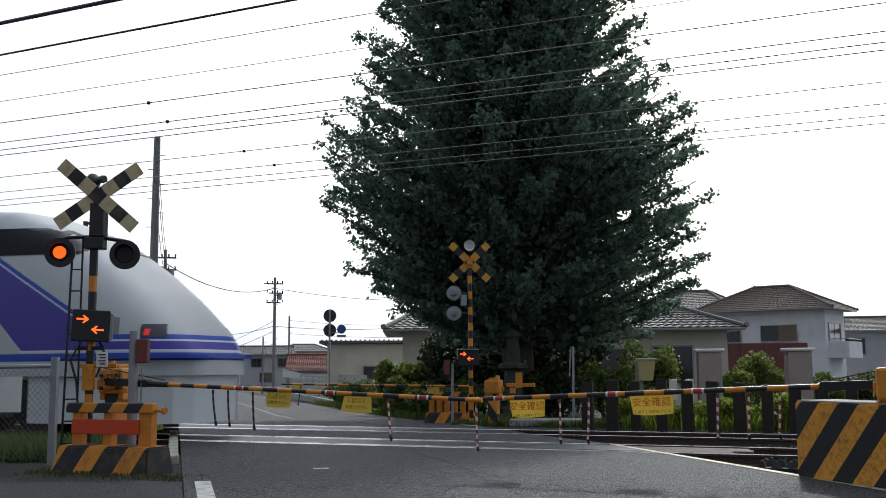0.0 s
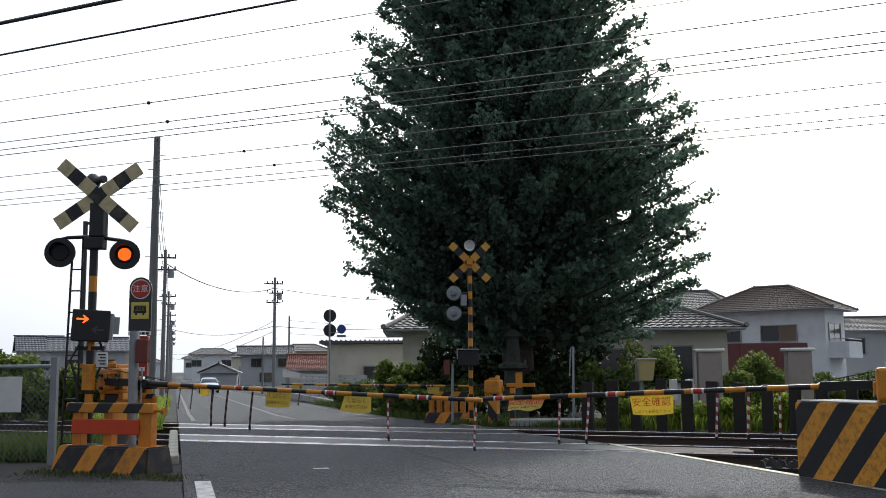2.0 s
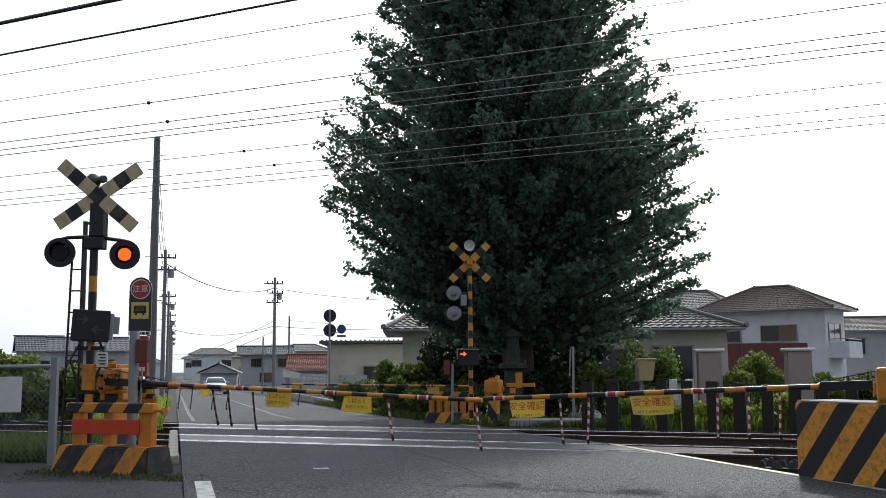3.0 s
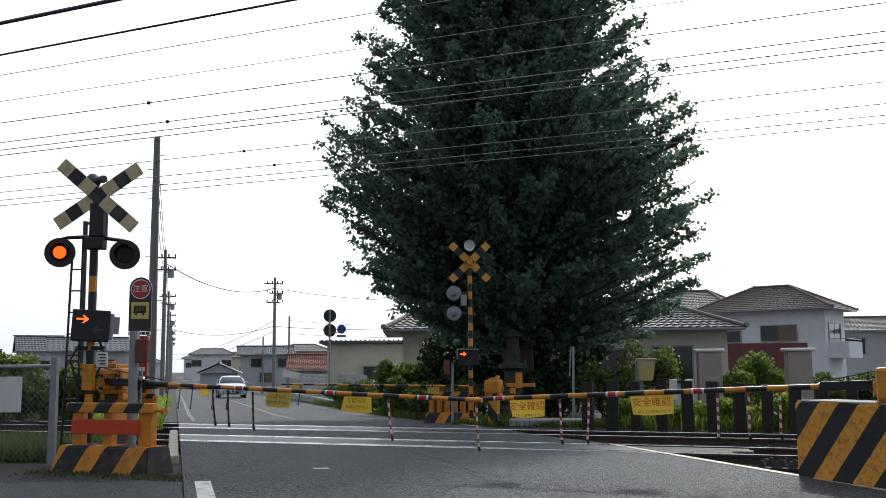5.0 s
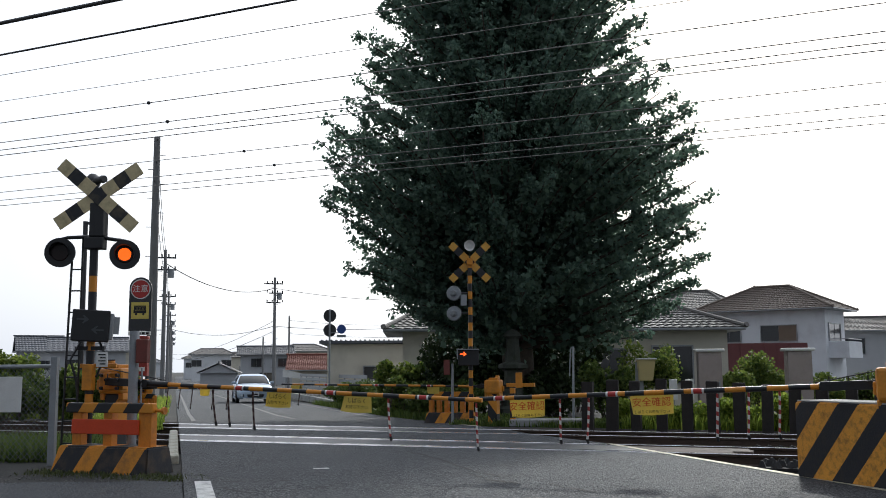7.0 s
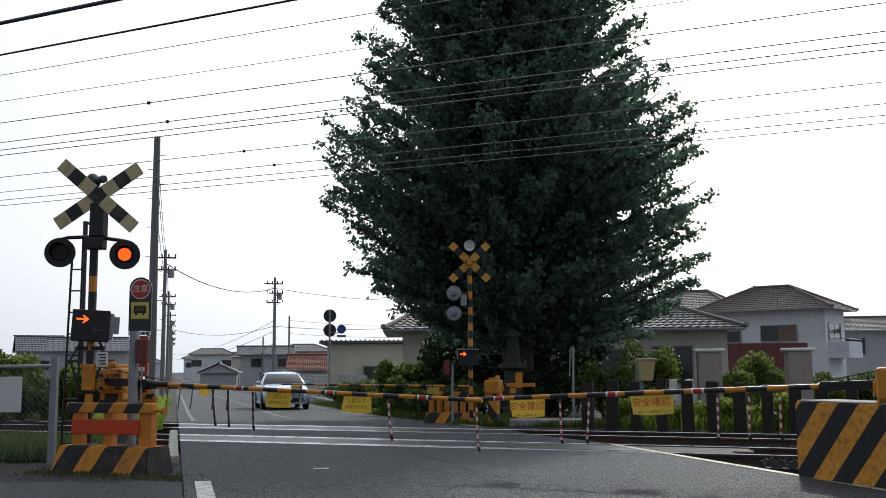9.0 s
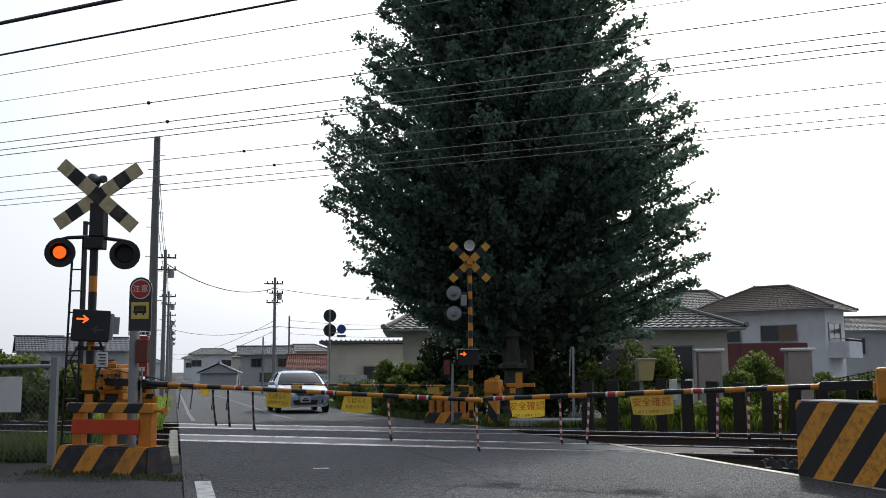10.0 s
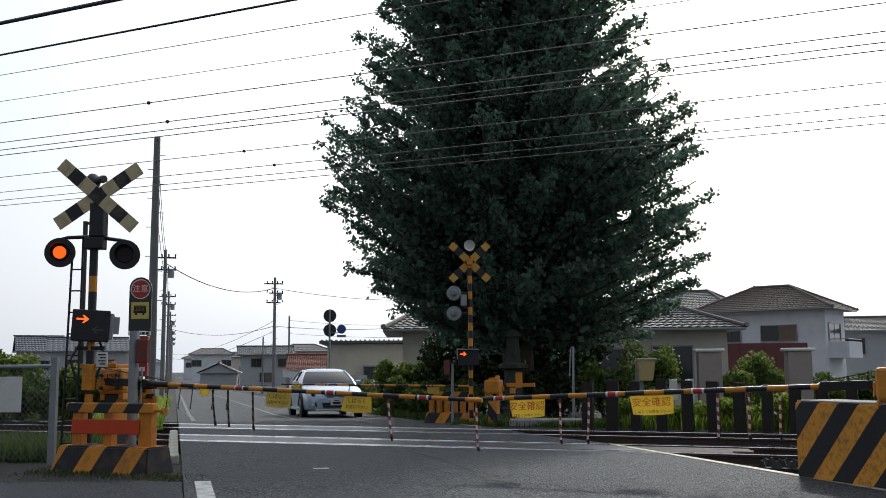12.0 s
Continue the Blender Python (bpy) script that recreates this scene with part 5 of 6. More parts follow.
def build_houses():
    z = lambda x, y: level(x, y) - 0.05
    hip_house("house", pose(8.3, 40, z(9, 40), 0, 0, -4), 6.2, 7, 3.12, 0.6, 1.2, M["wall_cream"], M["tile_grey"], "single-storey cream house with a grey tile roof", 0.3, 10, 22,
              windows=((0.9, 1.7, 1.6, 1.5, 2, False), (-1.6, 1.7, 1.4, 1.3, 2, False)))
    home = hip_house("house", pose(24.2, 75, z(24, 75), 0, 0, -37), 9.2, 5.0, 6.3, 0.8, 1.9, M["wall_white"], M["tile_brown"], "two-storey white house with a brown tile roof", 0.25, 12, 30,
              windows=((1.2, 4.55, 2.7, 1.2, 2, True), (-2.6, 4.55, 1.8, 1.2, 2, False)), side=((2.2, 4.6, 3.0, 1.3, 2, False),))
    for c, size in (((5.3, 2.4, 2.75), (1.5, 3.6, 0.16)), ((5.98, 2.4, 3.35), (0.12, 3.6, 1.05)), ((5.25, 0.66, 3.35), (1.34, 0.12, 1.05))):
        bm = bmesh.new()
        box(bm, c, size, bevel=0.01)
        part("balcony_panel", bm, M["wall_white"], home)
    bm = bmesh.new()
    chain(bm, [(4.62, 0.66, 4.05), (5.98, 0.66, 4.05), (5.98, 4.2, 4.05)], 0.035, 6)
    part("balcony_rail", bm, M["alu"], home)
    hip_house("house", pose(19.6, 82, z(19, 82), 0, 0, -30), 7.5, 8, 6.9, 0.7, 1.7, M["wall_white"], M["tile_grey"], "white house wing with a grey tile roof", 0.3, 10, 24)
    hip_house("house", pose(37.0, 85, z(37, 85), 0, 0, -12), 9, 8, 5.2, 0.6, 1.3, M["wall_grey"], M["tile_grey"], "grey two-storey house with balcony", 0.4, 10, 24, windows=((-2, 3.9, 2.4, 1.4, 2, False),))
    bm = bmesh.new()
    box(bm, (0, 0, 1.75), (7, 0.2, 3.5))
    for k in range(9):
        box(bm, (-3.2 + k * 0.8, -0.12, 1.75), (0.14, 0.06, 3.5))
    lone("garden_wall", bm, M["wall_maroon"], "maroon panelled garden wall", "wall", pose(20.6, 66, z(20, 66), 0, 0, -5))
    flat_building(pose(-3.9, 52, z(-3.9, 52), 0, 0, 3), 4.4, 6, 3.0, M["wall_cream"], "low cream building with a flat ribbed metal roof", windows=((0.3, 1.2, 1.2, 1.3, 2, False),))
    hip_house("house", pose(-0.2, 41.0, z(0, 41), 0, 0, 2), 3.0, 6, 3.15, 0.75, 0.9, M["wall_cream"], M["tile_grey"], "cream house with wide eaves behind the tree", 0.4, 8, 12)
    hip_house("house", pose(-26.8, 150, z(-27, 150), 0, 0, 12), 7.6, 8, 4.6, 0.6, 1.3, M["wall_grey"], M["roof_slate"], "grey two-storey house with a dark roof", 0.5, 12, 30,
              windows=((-1.5, 3.4, 1.6, 1.3, 2, False), (2.5, 3.4, 1.6, 1.3, 2, False), (0, 1.2, 2, 1.4, 2, False)), gable=True)
    hip_house("house", pose(-24.9, 120, z(-26, 120), 0, 0, 100), 6, 4.2, 2.0, 0.4, 1.1, M["wall_grey"], M["roof_slate"], "low grey house with a dark gabled roof", 0.4, 8, 20, windows=((1, 1.0, 1.4, 1.0, 2, False),), gable=True)
    hip_house("house", pose(-11.3, 92, z(-11, 92), 0, 0, 6), 5.5, 7, 2.1, 0.6, 1.4, M["wall_cream"], M["roof_red"], "low house with a red metal roof", 0.6, 12, 34, gable=True)
    # white walls on these two grey houses stand in for distance haze
    hip_house("house", pose(-48, 205, z(-48, 205), 0, 0, 12), 8, 9, 5.6, 0.6, 1.2, M["wall_white"], M["tile_grey"], "distant two-storey house with a dark roof, walls paled for haze", 0.5, 5, 12, windows=((-3, 3.8, 2, 1.3, 2, False), (3, 3.8, 2, 1.3, 2, False)))
    hip_house("house", pose(-64, 262, z(-64, 262), 0, 0, 12), 9, 10, 5.5, 0.6, 1.2, M["wall_white"], M["tile_grey"], "distant two-storey house with a dark roof, walls paled for haze", 0.5, 5, 12, windows=((-3, 3.8, 2, 1.3, 2, False),))
    hip_house("house", pose(-52.0, 128, z(-51, 128), 0, 0, 26), 5.2, 7, 4.9, 0.5, 2.0, M["wall_grey"], M["roof_slate"], "dark two-storey house beyond the tracks", 0.4, 7, 16, windows=((0.6, 3.1, 1.8, 1.2, 2, False),), gable=True)
    hip_house("house", pose(-43, 120, z(-39, 118), 0, 0, 20), 8.6, 8, 4.7, 0.5, 1.7, M["wall_grey"], M["roof_slate"], "dark two-storey house beyond the tracks", 0.4, 7, 16, windows=((-1.5, 3.1, 1.8, 1.2, 2, False), (2.4, 3.1, 1.4, 1.2, 2, False)), gable=True)
    rng = random.Random(3)
    for k in range(9):
        for side in (-1, 1):
            v = on_road(3 + side * rng.uniform(13, 22), 190 + 38 * k + rng.uniform(-10, 10))
            hip_house("house", pose(v.x, v.y, v.z - 0.05, 0, 0, WA + rng.uniform(-8, 8)), rng.uniform(8, 13), 9, rng.choice((3.2, 5.4, 5.8)), 0.6, rng.uniform(1.1, 1.7),
                      rng.choice((M["wall_grey"], M["wall_white"], M["wall_cream"])), rng.choice((M["roof_slate"], M["tile_grey"])), "distant suburban house along the straight road", 0.4, 4, 8,
                      windows=((-2, 2.6, 1.8, 1.3, 2, False), (2, 2.6, 1.8, 1.3, 2, False)))
    bush(9.85, 31, 2.1, 1.6, 1.95, M["hedge"], rng, "rounded garden shrub with pale leaf tips", 0.09, 4.0)
    bush(12.5, 30, 2.4, 1.4, 1.25, M["hedge_mid"], rng, "low green garden shrub", 0.09, 3.5)
    bush(5.7, 27, 2.0, 1.3, 2.2, M["hedge"], rng, "light green shrub by the fence", 0.09, 3.0)
    bush(-1.3, 30.5, 1.9, 1.5, 1.75, M["hedge"], rng, "leafy bright green shrub at the roadside", 0.13, 3.5)
    # undergrowth coloured near black to stand for the shade below the crown
    bush(0.3, 30, 1.7, 2.0, 2.4, M["hedge_shaded"], rng, "green shrub at the foot of the tree, leaf colour darkened for shade", 0.1, 3.5)
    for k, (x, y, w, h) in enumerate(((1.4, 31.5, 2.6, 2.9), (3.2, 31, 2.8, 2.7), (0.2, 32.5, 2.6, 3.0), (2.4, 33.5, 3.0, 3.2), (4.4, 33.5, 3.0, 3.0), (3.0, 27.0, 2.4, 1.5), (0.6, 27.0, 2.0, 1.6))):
        bush(x, y, w, 1.8, h, M["hedge_shaded"], rng, "dense shrub under the tree, its shade put into the leaf colour", 0.14, 4.0)
    bush(7.4, 25.2, 1.3, 1.2, 1.5, M["hedge"], rng, "light green shrub behind the cabinets", 0.09, 3.0)
    bush(4.0, 24.4, 1.4, 1.2, 1.6, M["hedge_mid"], rng, "light green shrub by the fence", 0.09, 3.0)
    bush(9.3, 24.5, 2.0, 1.4, 1.3, M["hedge"], rng, "light green shrub behind the cabinets", 0.09, 3.0)
    for k in range(9):
        v = on_road(6.6 + 0.45 * rng.random(), 24.0 + 2.2 * k)
        bush(v.x, v.y, 1.5 + 0.4 * rng.random(), 1.9, 0.85 + 0.35 * rng.random(), M["hedge_mid"], rng, "leafy green bush along the road verge", 0.085, 3.2)
    # clumps take the brightened leaf colour as painted sunlight
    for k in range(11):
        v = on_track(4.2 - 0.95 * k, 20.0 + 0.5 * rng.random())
        bush(v.x, v.y, 1.1 + 0.3 * rng.random(), 0.9, 0.5 + 0.3 * rng.random(), M["weed_lit"], rng, "leafy weeds behind the sleeper posts, sunlight put into their colour", 0.07, 2.2, name="weed_clump")
    bush(-11.5, 26, 2.0, 1.6, 1.9, M["hedge"], rng, "bright green shrub behind the fence", 0.12, 3.0)
    bush(-9.7, 26, 1.6, 1.4, 1.4, M["hedge"], rng, "bright green shrub behind the fence", 0.12, 3.0)
    for k in range(8):
        bush(-13.4 + 0.8 * k, 25.2 - 0.3 * k + 0.5 * rng.random(), 1.5, 1.2, 0.95 + 0.35 * rng.random(), M["hedge_mid"], rng, "leafy green shrub beyond the tracks", 0.1, 2.6)


def build_weeds():
    rng = random.Random(21)

    def patch(n, f):
        return [f(rng.random(), rng.random()) for _ in range(n)]

    def road_spot(e0, e1, q0, q1, skew=1.0):
        return lambda a, b: tuple((ACROSS * (e0 + (e1 - e0) * a) + W * (q0 + (q1 - q0) * b ** skew))[:2])

    def track_spot(s0, s1, p0, p1):
        return lambda a, b: tuple(on_track(s0 + (s1 - s0) * a, p0 + (p1 - p0) * b)[:2])
    weeds("grass", patch(1500, lambda a, b: (-8.5 + 3.9 * a, 12.1 + 1.9 * b + 0.25 * (4.6 - 3.9 * a) * 0.4)), M["hedge_mid"], rng, "green grass behind the chain-link fence", 0.26, 0.018, 8)
    weeds("grass", patch(260, lambda a, b: (-4.5 + 2.1 * a, 10.35 + 0.5 * b - 0.42 * (2.1 * a - 1.0))), M["grass_dry"], rng, "sparse low weeds at the foot of the plinth", 0.05, 0.012, 6)
    weeds("grass", patch(900, road_spot(-1.5, -0.3, 20.5, 60, 2.0)), M["weed_lit"], rng, "green weeds along the road verge", 0.32, 0.02, 8)
    weeds("grass", patch(2200, road_spot(6.15, 7.9, 22, 46, 1.3)), M["hedge_mid"], rng, "dense green weeds along the road verge", 0.22, 0.022, 8)
    # shade under the tree and sun behind the posts set by leaf colour
    weeds("grass", patch(1500, track_spot(4.3, 8.0, 19.7, 22.8)), M["hedge_mid"], rng, "low weeds under the tree in a darker leaf colour for shade", 0.16, 0.02, 8)
    weeds("grass", patch(2200, track_spot(-6, 4.4, 19.6, 22.5)), M["weed_lit"], rng, "green weeds behind the sleeper posts, coloured bright for sunlight", 0.3, 0.022, 7)
    weeds("grass", patch(500, track_spot(18.4, 30, 19.8, 23)), M["hedge"], rng, "weeds beyond the tracks", 0.5, 0.04, 7)


def trespass_guard(s, p, z, cols, rows):
    """Dark panels with rows of pointed studs that keep walkers off the track; x runs along the track."""
    g = thing("trespass_guard", track_pose(s, p, z), "dark rubber panel with rows of pointed studs beside the rail", "guard panel", "trespass guards beside the road")
    bm = bmesh.new()
    box(bm, (cols * 0.08, rows * 0.07, -0.02), (cols * 0.16, rows * 0.14, 0.04), bevel=0.006)
    part("base_panel", bm, M["rubber"], g)
    bm = bmesh.new()
    bmesh.ops.create_cone(bm, cap_ends=True, segments=4, radius1=0.065, radius2=0.02, depth=0.075, matrix=pose(0, 0, 0.0375, 0, 0, 45))
    stud = mesh_of("stud", bm, M["rubber"])
    for i in range(cols):
        for j in range(rows):
            ob = new("stud", stud)
            ob.parent = g
            ob.matrix_local = pose(0.05 + 0.16 * i + 0.06 * (j % 2) + 0.02 * (j // 2), 0.07 + 0.14 * j, 0, 0, 0, 17 * ((i * 3 + j * 5) % 4))


def build_small():
    """Posts, boxes and railings near the tracks."""
    trespass_guard(1.12, 11.95, -0.02, 16, 4)
    trespass_guard(1.5, 14.6, -0.08, 16, 5)
    bm = bmesh.new()
    tube(bm, (0, 0, -0.2), (0.03, 0, 1.65), 0.026, seg=10)
    tube(bm, (-0.06, 0, 1.0), (-0.03, 0, 1.6), 0.012, seg=6)
    tube(bm, (-0.03, 0, 1.6), (0.03, 0, 1.64), 0.012, seg=6)
    lone("marker_post", bm, M["galv"], "slim pale grey marker post beside the track", "post", pose(2.84, 22, -0.05))
    b = thing("meter_box", pose(4.46, 22, -0.06), "beige steel box on a grey post", "box")
    bm = bmesh.new()
    box(bm, (-0.12, 0.1, 0.6), (0.16, 0.08, 1.4))
    part("post", bm, M["galv"], b)
    bm = bmesh.new()
    prism(bm, [(-0.17, 1.36), (0.2, 1.36), (0.13, 0.9), (-0.15, 0.9)], -0.15, 0.1, "y")
    part("body", bm, M["box_beige"], b)
    bm = bmesh.new()
    box(bm, (0.015, -0.03, 1.375), (0.42, 0.3, 0.03), bevel=0.006)
    part("lid", bm, M["white"], b, "white lid")
    for x in (4.74, 5.08):
        g = thing("terminal_box", pose(x, 20.6, -0.05), "small pale terminal box on a post", "box", "terminal boxes behind the posts")
        bm = bmesh.new()
        box(bm, (0, 0, 0.72), (0.15, 0.1, 0.42), bevel=0.008)
        part("body", bm, M["white"], g)
        bm = bmesh.new()
        tube(bm, (0, 0.02, -0.1), (0, 0.02, 0.9), 0.025, seg=8)
        part("post", bm, M["galv"], g)
    # counterweight arm of the far gate
    c = thing("counterweight_arm", pose(1.35, 21.0, -0.04, 0, 0, -22.6), "yellow counterweight arm behind the gate drive", "gate arm")
    bm = bmesh.new()
    box(bm, (0.28, 0, 0.82), (0.62, 0.06, 0.08), bevel=0.008)
    part("arm", bm, M["yellow"], c)
    bm = bmesh.new()
    box(bm, (0.26, -0.05, 0.92), (0.14, 0.05, 0.32), bevel=0.01)
    part("plate", bm, M["yellow"], c)
    bm = bmesh.new()
    box(bm, (0.1, 0, 0.36), (0.1, 0.1, 0.8), bevel=0.006)
    part("post", bm, M["pole_yb_far"], c)
    # low pipe railing beyond the tracks, behind the chain-link fence
    r = thing("pipe_railing", track_pose(19.0, 19.4, -0.1), "low dark pipe railing beyond the tracks", "railing")
    for k in range(7):
        bm = bmesh.new()
        tube(bm, (-6.9 + 1.5 * k, 0, -0.1), (-6.9 + 1.5 * k, 0, 1.0), 0.03, seg=8)
        part("post", bm, M["dark_steel"], r)
    for z in (0.5, 0.95):
        bm = bmesh.new()
        tube(bm, (-7.2, 0, z), (3, 0, z), 0.022, seg=8)
        part("rail_tube", bm, M["dark_steel"], r)
    # pale bar fence by the cream building
    wf = thing("bar_fence", pose(-3.45, 47, level(-3.45, 47) - 0.03, 0, 0, 4), "pale metal bar fence before the cream building", "fence")
    for k in range(11):
        bm = bmesh.new()
        box(bm, (-0.6 + 0.12 * k, 0, 0.6), (0.045, 0.03, 1.1))
        part("bar", bm, M["white"], wf)
    for zz in (0.15, 1.1):
        bm = bmesh.new()
        box(bm, (0, 0.035, zz), (1.4, 0.03, 0.05))
        part("crossbar", bm, M["white"], wf)
    # roadside fence and wall along the far right verge
    f = thing("panel_fence", road_pose(8.3, 48, -0.05), "grey slatted panel fence beside the road", "fence")
    for k in range(9):
        bm = bmesh.new()
        box(bm, (0, -4 + k * 3.0, 0.65), (0.05, 0.08, 1.4))
        part("post", bm, M["galv"], f)
    for z in (0.3, 0.55, 0.8, 1.05, 1.3):
        bm = bmesh.new()
        box(bm, (-0.03, 8, z), (0.03, 24.5, 0.17))
        part("slat", bm, M["galv"], f)
    bm = bmesh.new()
    box(bm, (0, 20, 0.12), (0.2, 46, 0.3), bevel=0.02)
    lone("low_wall", bm, M["concrete"], "low concrete wall beside the road", "wall", road_pose(6.6, 45, -0.03), kind="structure")
    w = thing("white_canopy", pose(-9.6, 72, level(-9.6, 72), 0, 0, 10), "white sloping canopy roof on posts", "canopy")
    bm = bmesh.new()
    prism(bm, [(-2.0, 1.9), (2.0, 0.95), (2.0, 0.9), (-2.0, 1.35)], 0, 4, "y")
    part("roof", bm, M["white"], w)
    for x in (-1.8, 1.8):
        bm = bmesh.new()
        tube(bm, (x, 0.3, -0.1), (x, 0.3, 1.3 if x < 0 else 0.95), 0.04, seg=8)
        part("post", bm, M["galv"], w)


M["grass_dry"] = leaf_material("grass_dry", (0.05, 0.07, 0.02), (0.11, 0.12, 0.05), 0.3)


# ---- the moving things ----
def train():
    """The streamlined tail car: nose at the origin, body running along +x, side -y towards the eye."""
    t = thing("express_train", Matrix.Identity(4), "white streamlined express train with purple and blue bands", "train")
    prof = [(0.0, 1.27, 0.45), (0.06, 1.37, 0.66), (0.33, 1.65, 0.95), (0.66, 1.95, 1.12), (1.1, 2.33, 1.25), (1.68, 2.77, 1.34), (2.13, 3.07, 1.38), (2.9, 3.49, 1.41), (3.75, 3.79, 1.43), (4.6, 3.86, 1.435), (5.5, 3.92, 1.435), (7, 3.97, 1.435), (20.0, 3.97, 1.435)]
    stations = [i * 0.05 for i in range(0, 50)] + [2.5 + i * 0.1 for i in range(0, 46)] + [8, 12, 20]
    prof_x = [r[0] for r in prof]
    bm = bmesh.new()
    rings = []
    seg = 72
    low = 0.99
    for x in stations:
        top, half = float(np.interp(x, prof_x, [r[1] for r in prof])), float(np.interp(x, prof_x, [r[2] for r in prof]))
        ring = []
        for k in range(seg + 1):
            a = math.pi * k / seg
            c, sn = math.cos(a), math.sin(a)
            ring.append(bm.verts.new((x, -half * math.copysign(abs(c) ** 0.42, c), low + (top - low) * abs(sn) ** 0.62)))
        rings.append(ring)
    for a, b in zip(rings, rings[1:]):
        for k in range(seg):
            bm.faces.new((a[k], a[k + 1], b[k + 1], b[k]))
    bm.faces.new(rings[0])
    bm.faces.new(list(reversed(rings[-1])))
    for a, b in zip(rings, rings[1:]):
        bm.faces.new((a[0], b[0], b[-1], a[-1]))
    bmesh.ops.recalc_face_normals(bm, faces=bm.faces)
    part("body", bm, M["train_paint"], t, smooth=True)

    def skin(name, x0, x1, lo, hi, side, mat, label, out):
        """A patch that follows the body's surface between two heights."""
        pb = bmesh.new()
        nx, nz = 28, 8
        rows = []
        for i in range(nx + 1):
            x = x0 + (x1 - x0) * i / nx
            top, half = float(np.interp(x, prof_x, [r[1] for r in prof])), float(np.interp(x, prof_x, [r[2] for r in prof]))
            z0, z1 = min(lo(x), top - 0.01), min(hi(x), top - 0.001)
            row = []
            for j in range(nz + 1):
                z = z0 + (z1 - z0) * j / nz
                sn = min(1.0, ((z - low) / (top - low)) ** (1 / 0.62))
                row.append(pb.verts.new((x, side * (half + out) * (1 - sn * sn) ** 0.21, z + out * sn)))
            rows.append(row)
        for a, b in zip(rows, rows[1:]):
            for j in range(nz):
                pb.faces.new((a[j], b[j], b[j + 1], a[j + 1]))
        bmesh.ops.solidify(pb, geom=list(pb.faces), thickness=0.004)
        bmesh.ops.recalc_face_normals(pb, faces=pb.faces)
        part(name, pb, mat, t, label, smooth=True)
    for side in (-1, 1):
        skin("cab_window", 2.12, 6.5, lambda x: 2.9 + 0.01 * x, lambda x: 3.4, side, M["cab_glass"], "dark curved cab glazing", 0.012)
        skin("lamp_recess", 0.44, 0.78, lambda x: 1.57, lambda x: 1.57 + min(0.2, 1.9 * (x - 0.42)), side, M["train_recess"], "grey recessed lamp glass", 0.012)
        skin("tail_lamp", 0.64, 0.71, lambda x: 1.59, lambda x: 1.69, side, M["tail_red"], "red tail lamp", 0.022)
    # skirt and coupler cover
    bm = bmesh.new()
    out = [(0.12, -0.3), (0.16, -0.55), (0.32, -0.86), (0.75, -1.1), (1.5, -1.26), (2.75, -1.32), (2.75, 1.32), (1.5, 1.26), (0.75, 1.1), (0.32, 0.86), (0.16, 0.55), (0.12, 0.3)]
    prism(bm, out, 0.26, 1.02, "z")
    part("skirt", bm, M["train_white"], t, "white front skirt")
    bm = bmesh.new()
    out = [(-0.05, -0.5), (0.05, -0.86), (0.4, -1.2), (1.2, -1.39), (6, -1.45), (6, 1.45), (1.2, 1.39), (0.4, 1.2), (0.05, 0.86), (-0.05, 0.5)]
    prism(bm, out, 1.25, 1.31, "z")
    part("bumper_lip", bm, M["train_blue"], t, "blue lip round the nose")
    bm = bmesh.new()
    box(bm, (11.4, 0, 0.62), (16.4, 2.3, 0.6), bevel=0.05)
    part("underframe", bm, M["dark_steel"], t, "dark equipment boxes under the floor")
    for x in (3.2, 5.3, 15.5, 17.6):
        bm = bmesh.new()
        tube(bm, (x, -0.66, 0.43), (x, 0.66, 0.43), 0.43, seg=24)
        part("wheelset", bm, M["rail_side"], t, smooth=True)
    return t


M["cab_glass"] = material("cab_glass", (0.012, 0.014, 0.018), rough=0.25, vary=0.2, scale=2, bump=0, spec=0.2)
M["train_white"] = material("train_white", (0.62, 0.66, 0.68), rough=0.25, vary=0.04, scale=2, bump=0.02)
M["train_blue"] = material("train_blue", (0.02, 0.06, 0.4), rough=0.3, vary=0.05, scale=2, bump=0.02)
M["train_recess"] = material("train_recess", (0.1, 0.11, 0.12), rough=0.2, vary=0.05, bump=0)
M["tail_red"] = material("tail_red", (0.3, 0.02, 0.03), rough=0.3, bump=0, emit=(1, 0.05, 0.06), strength=0.3)


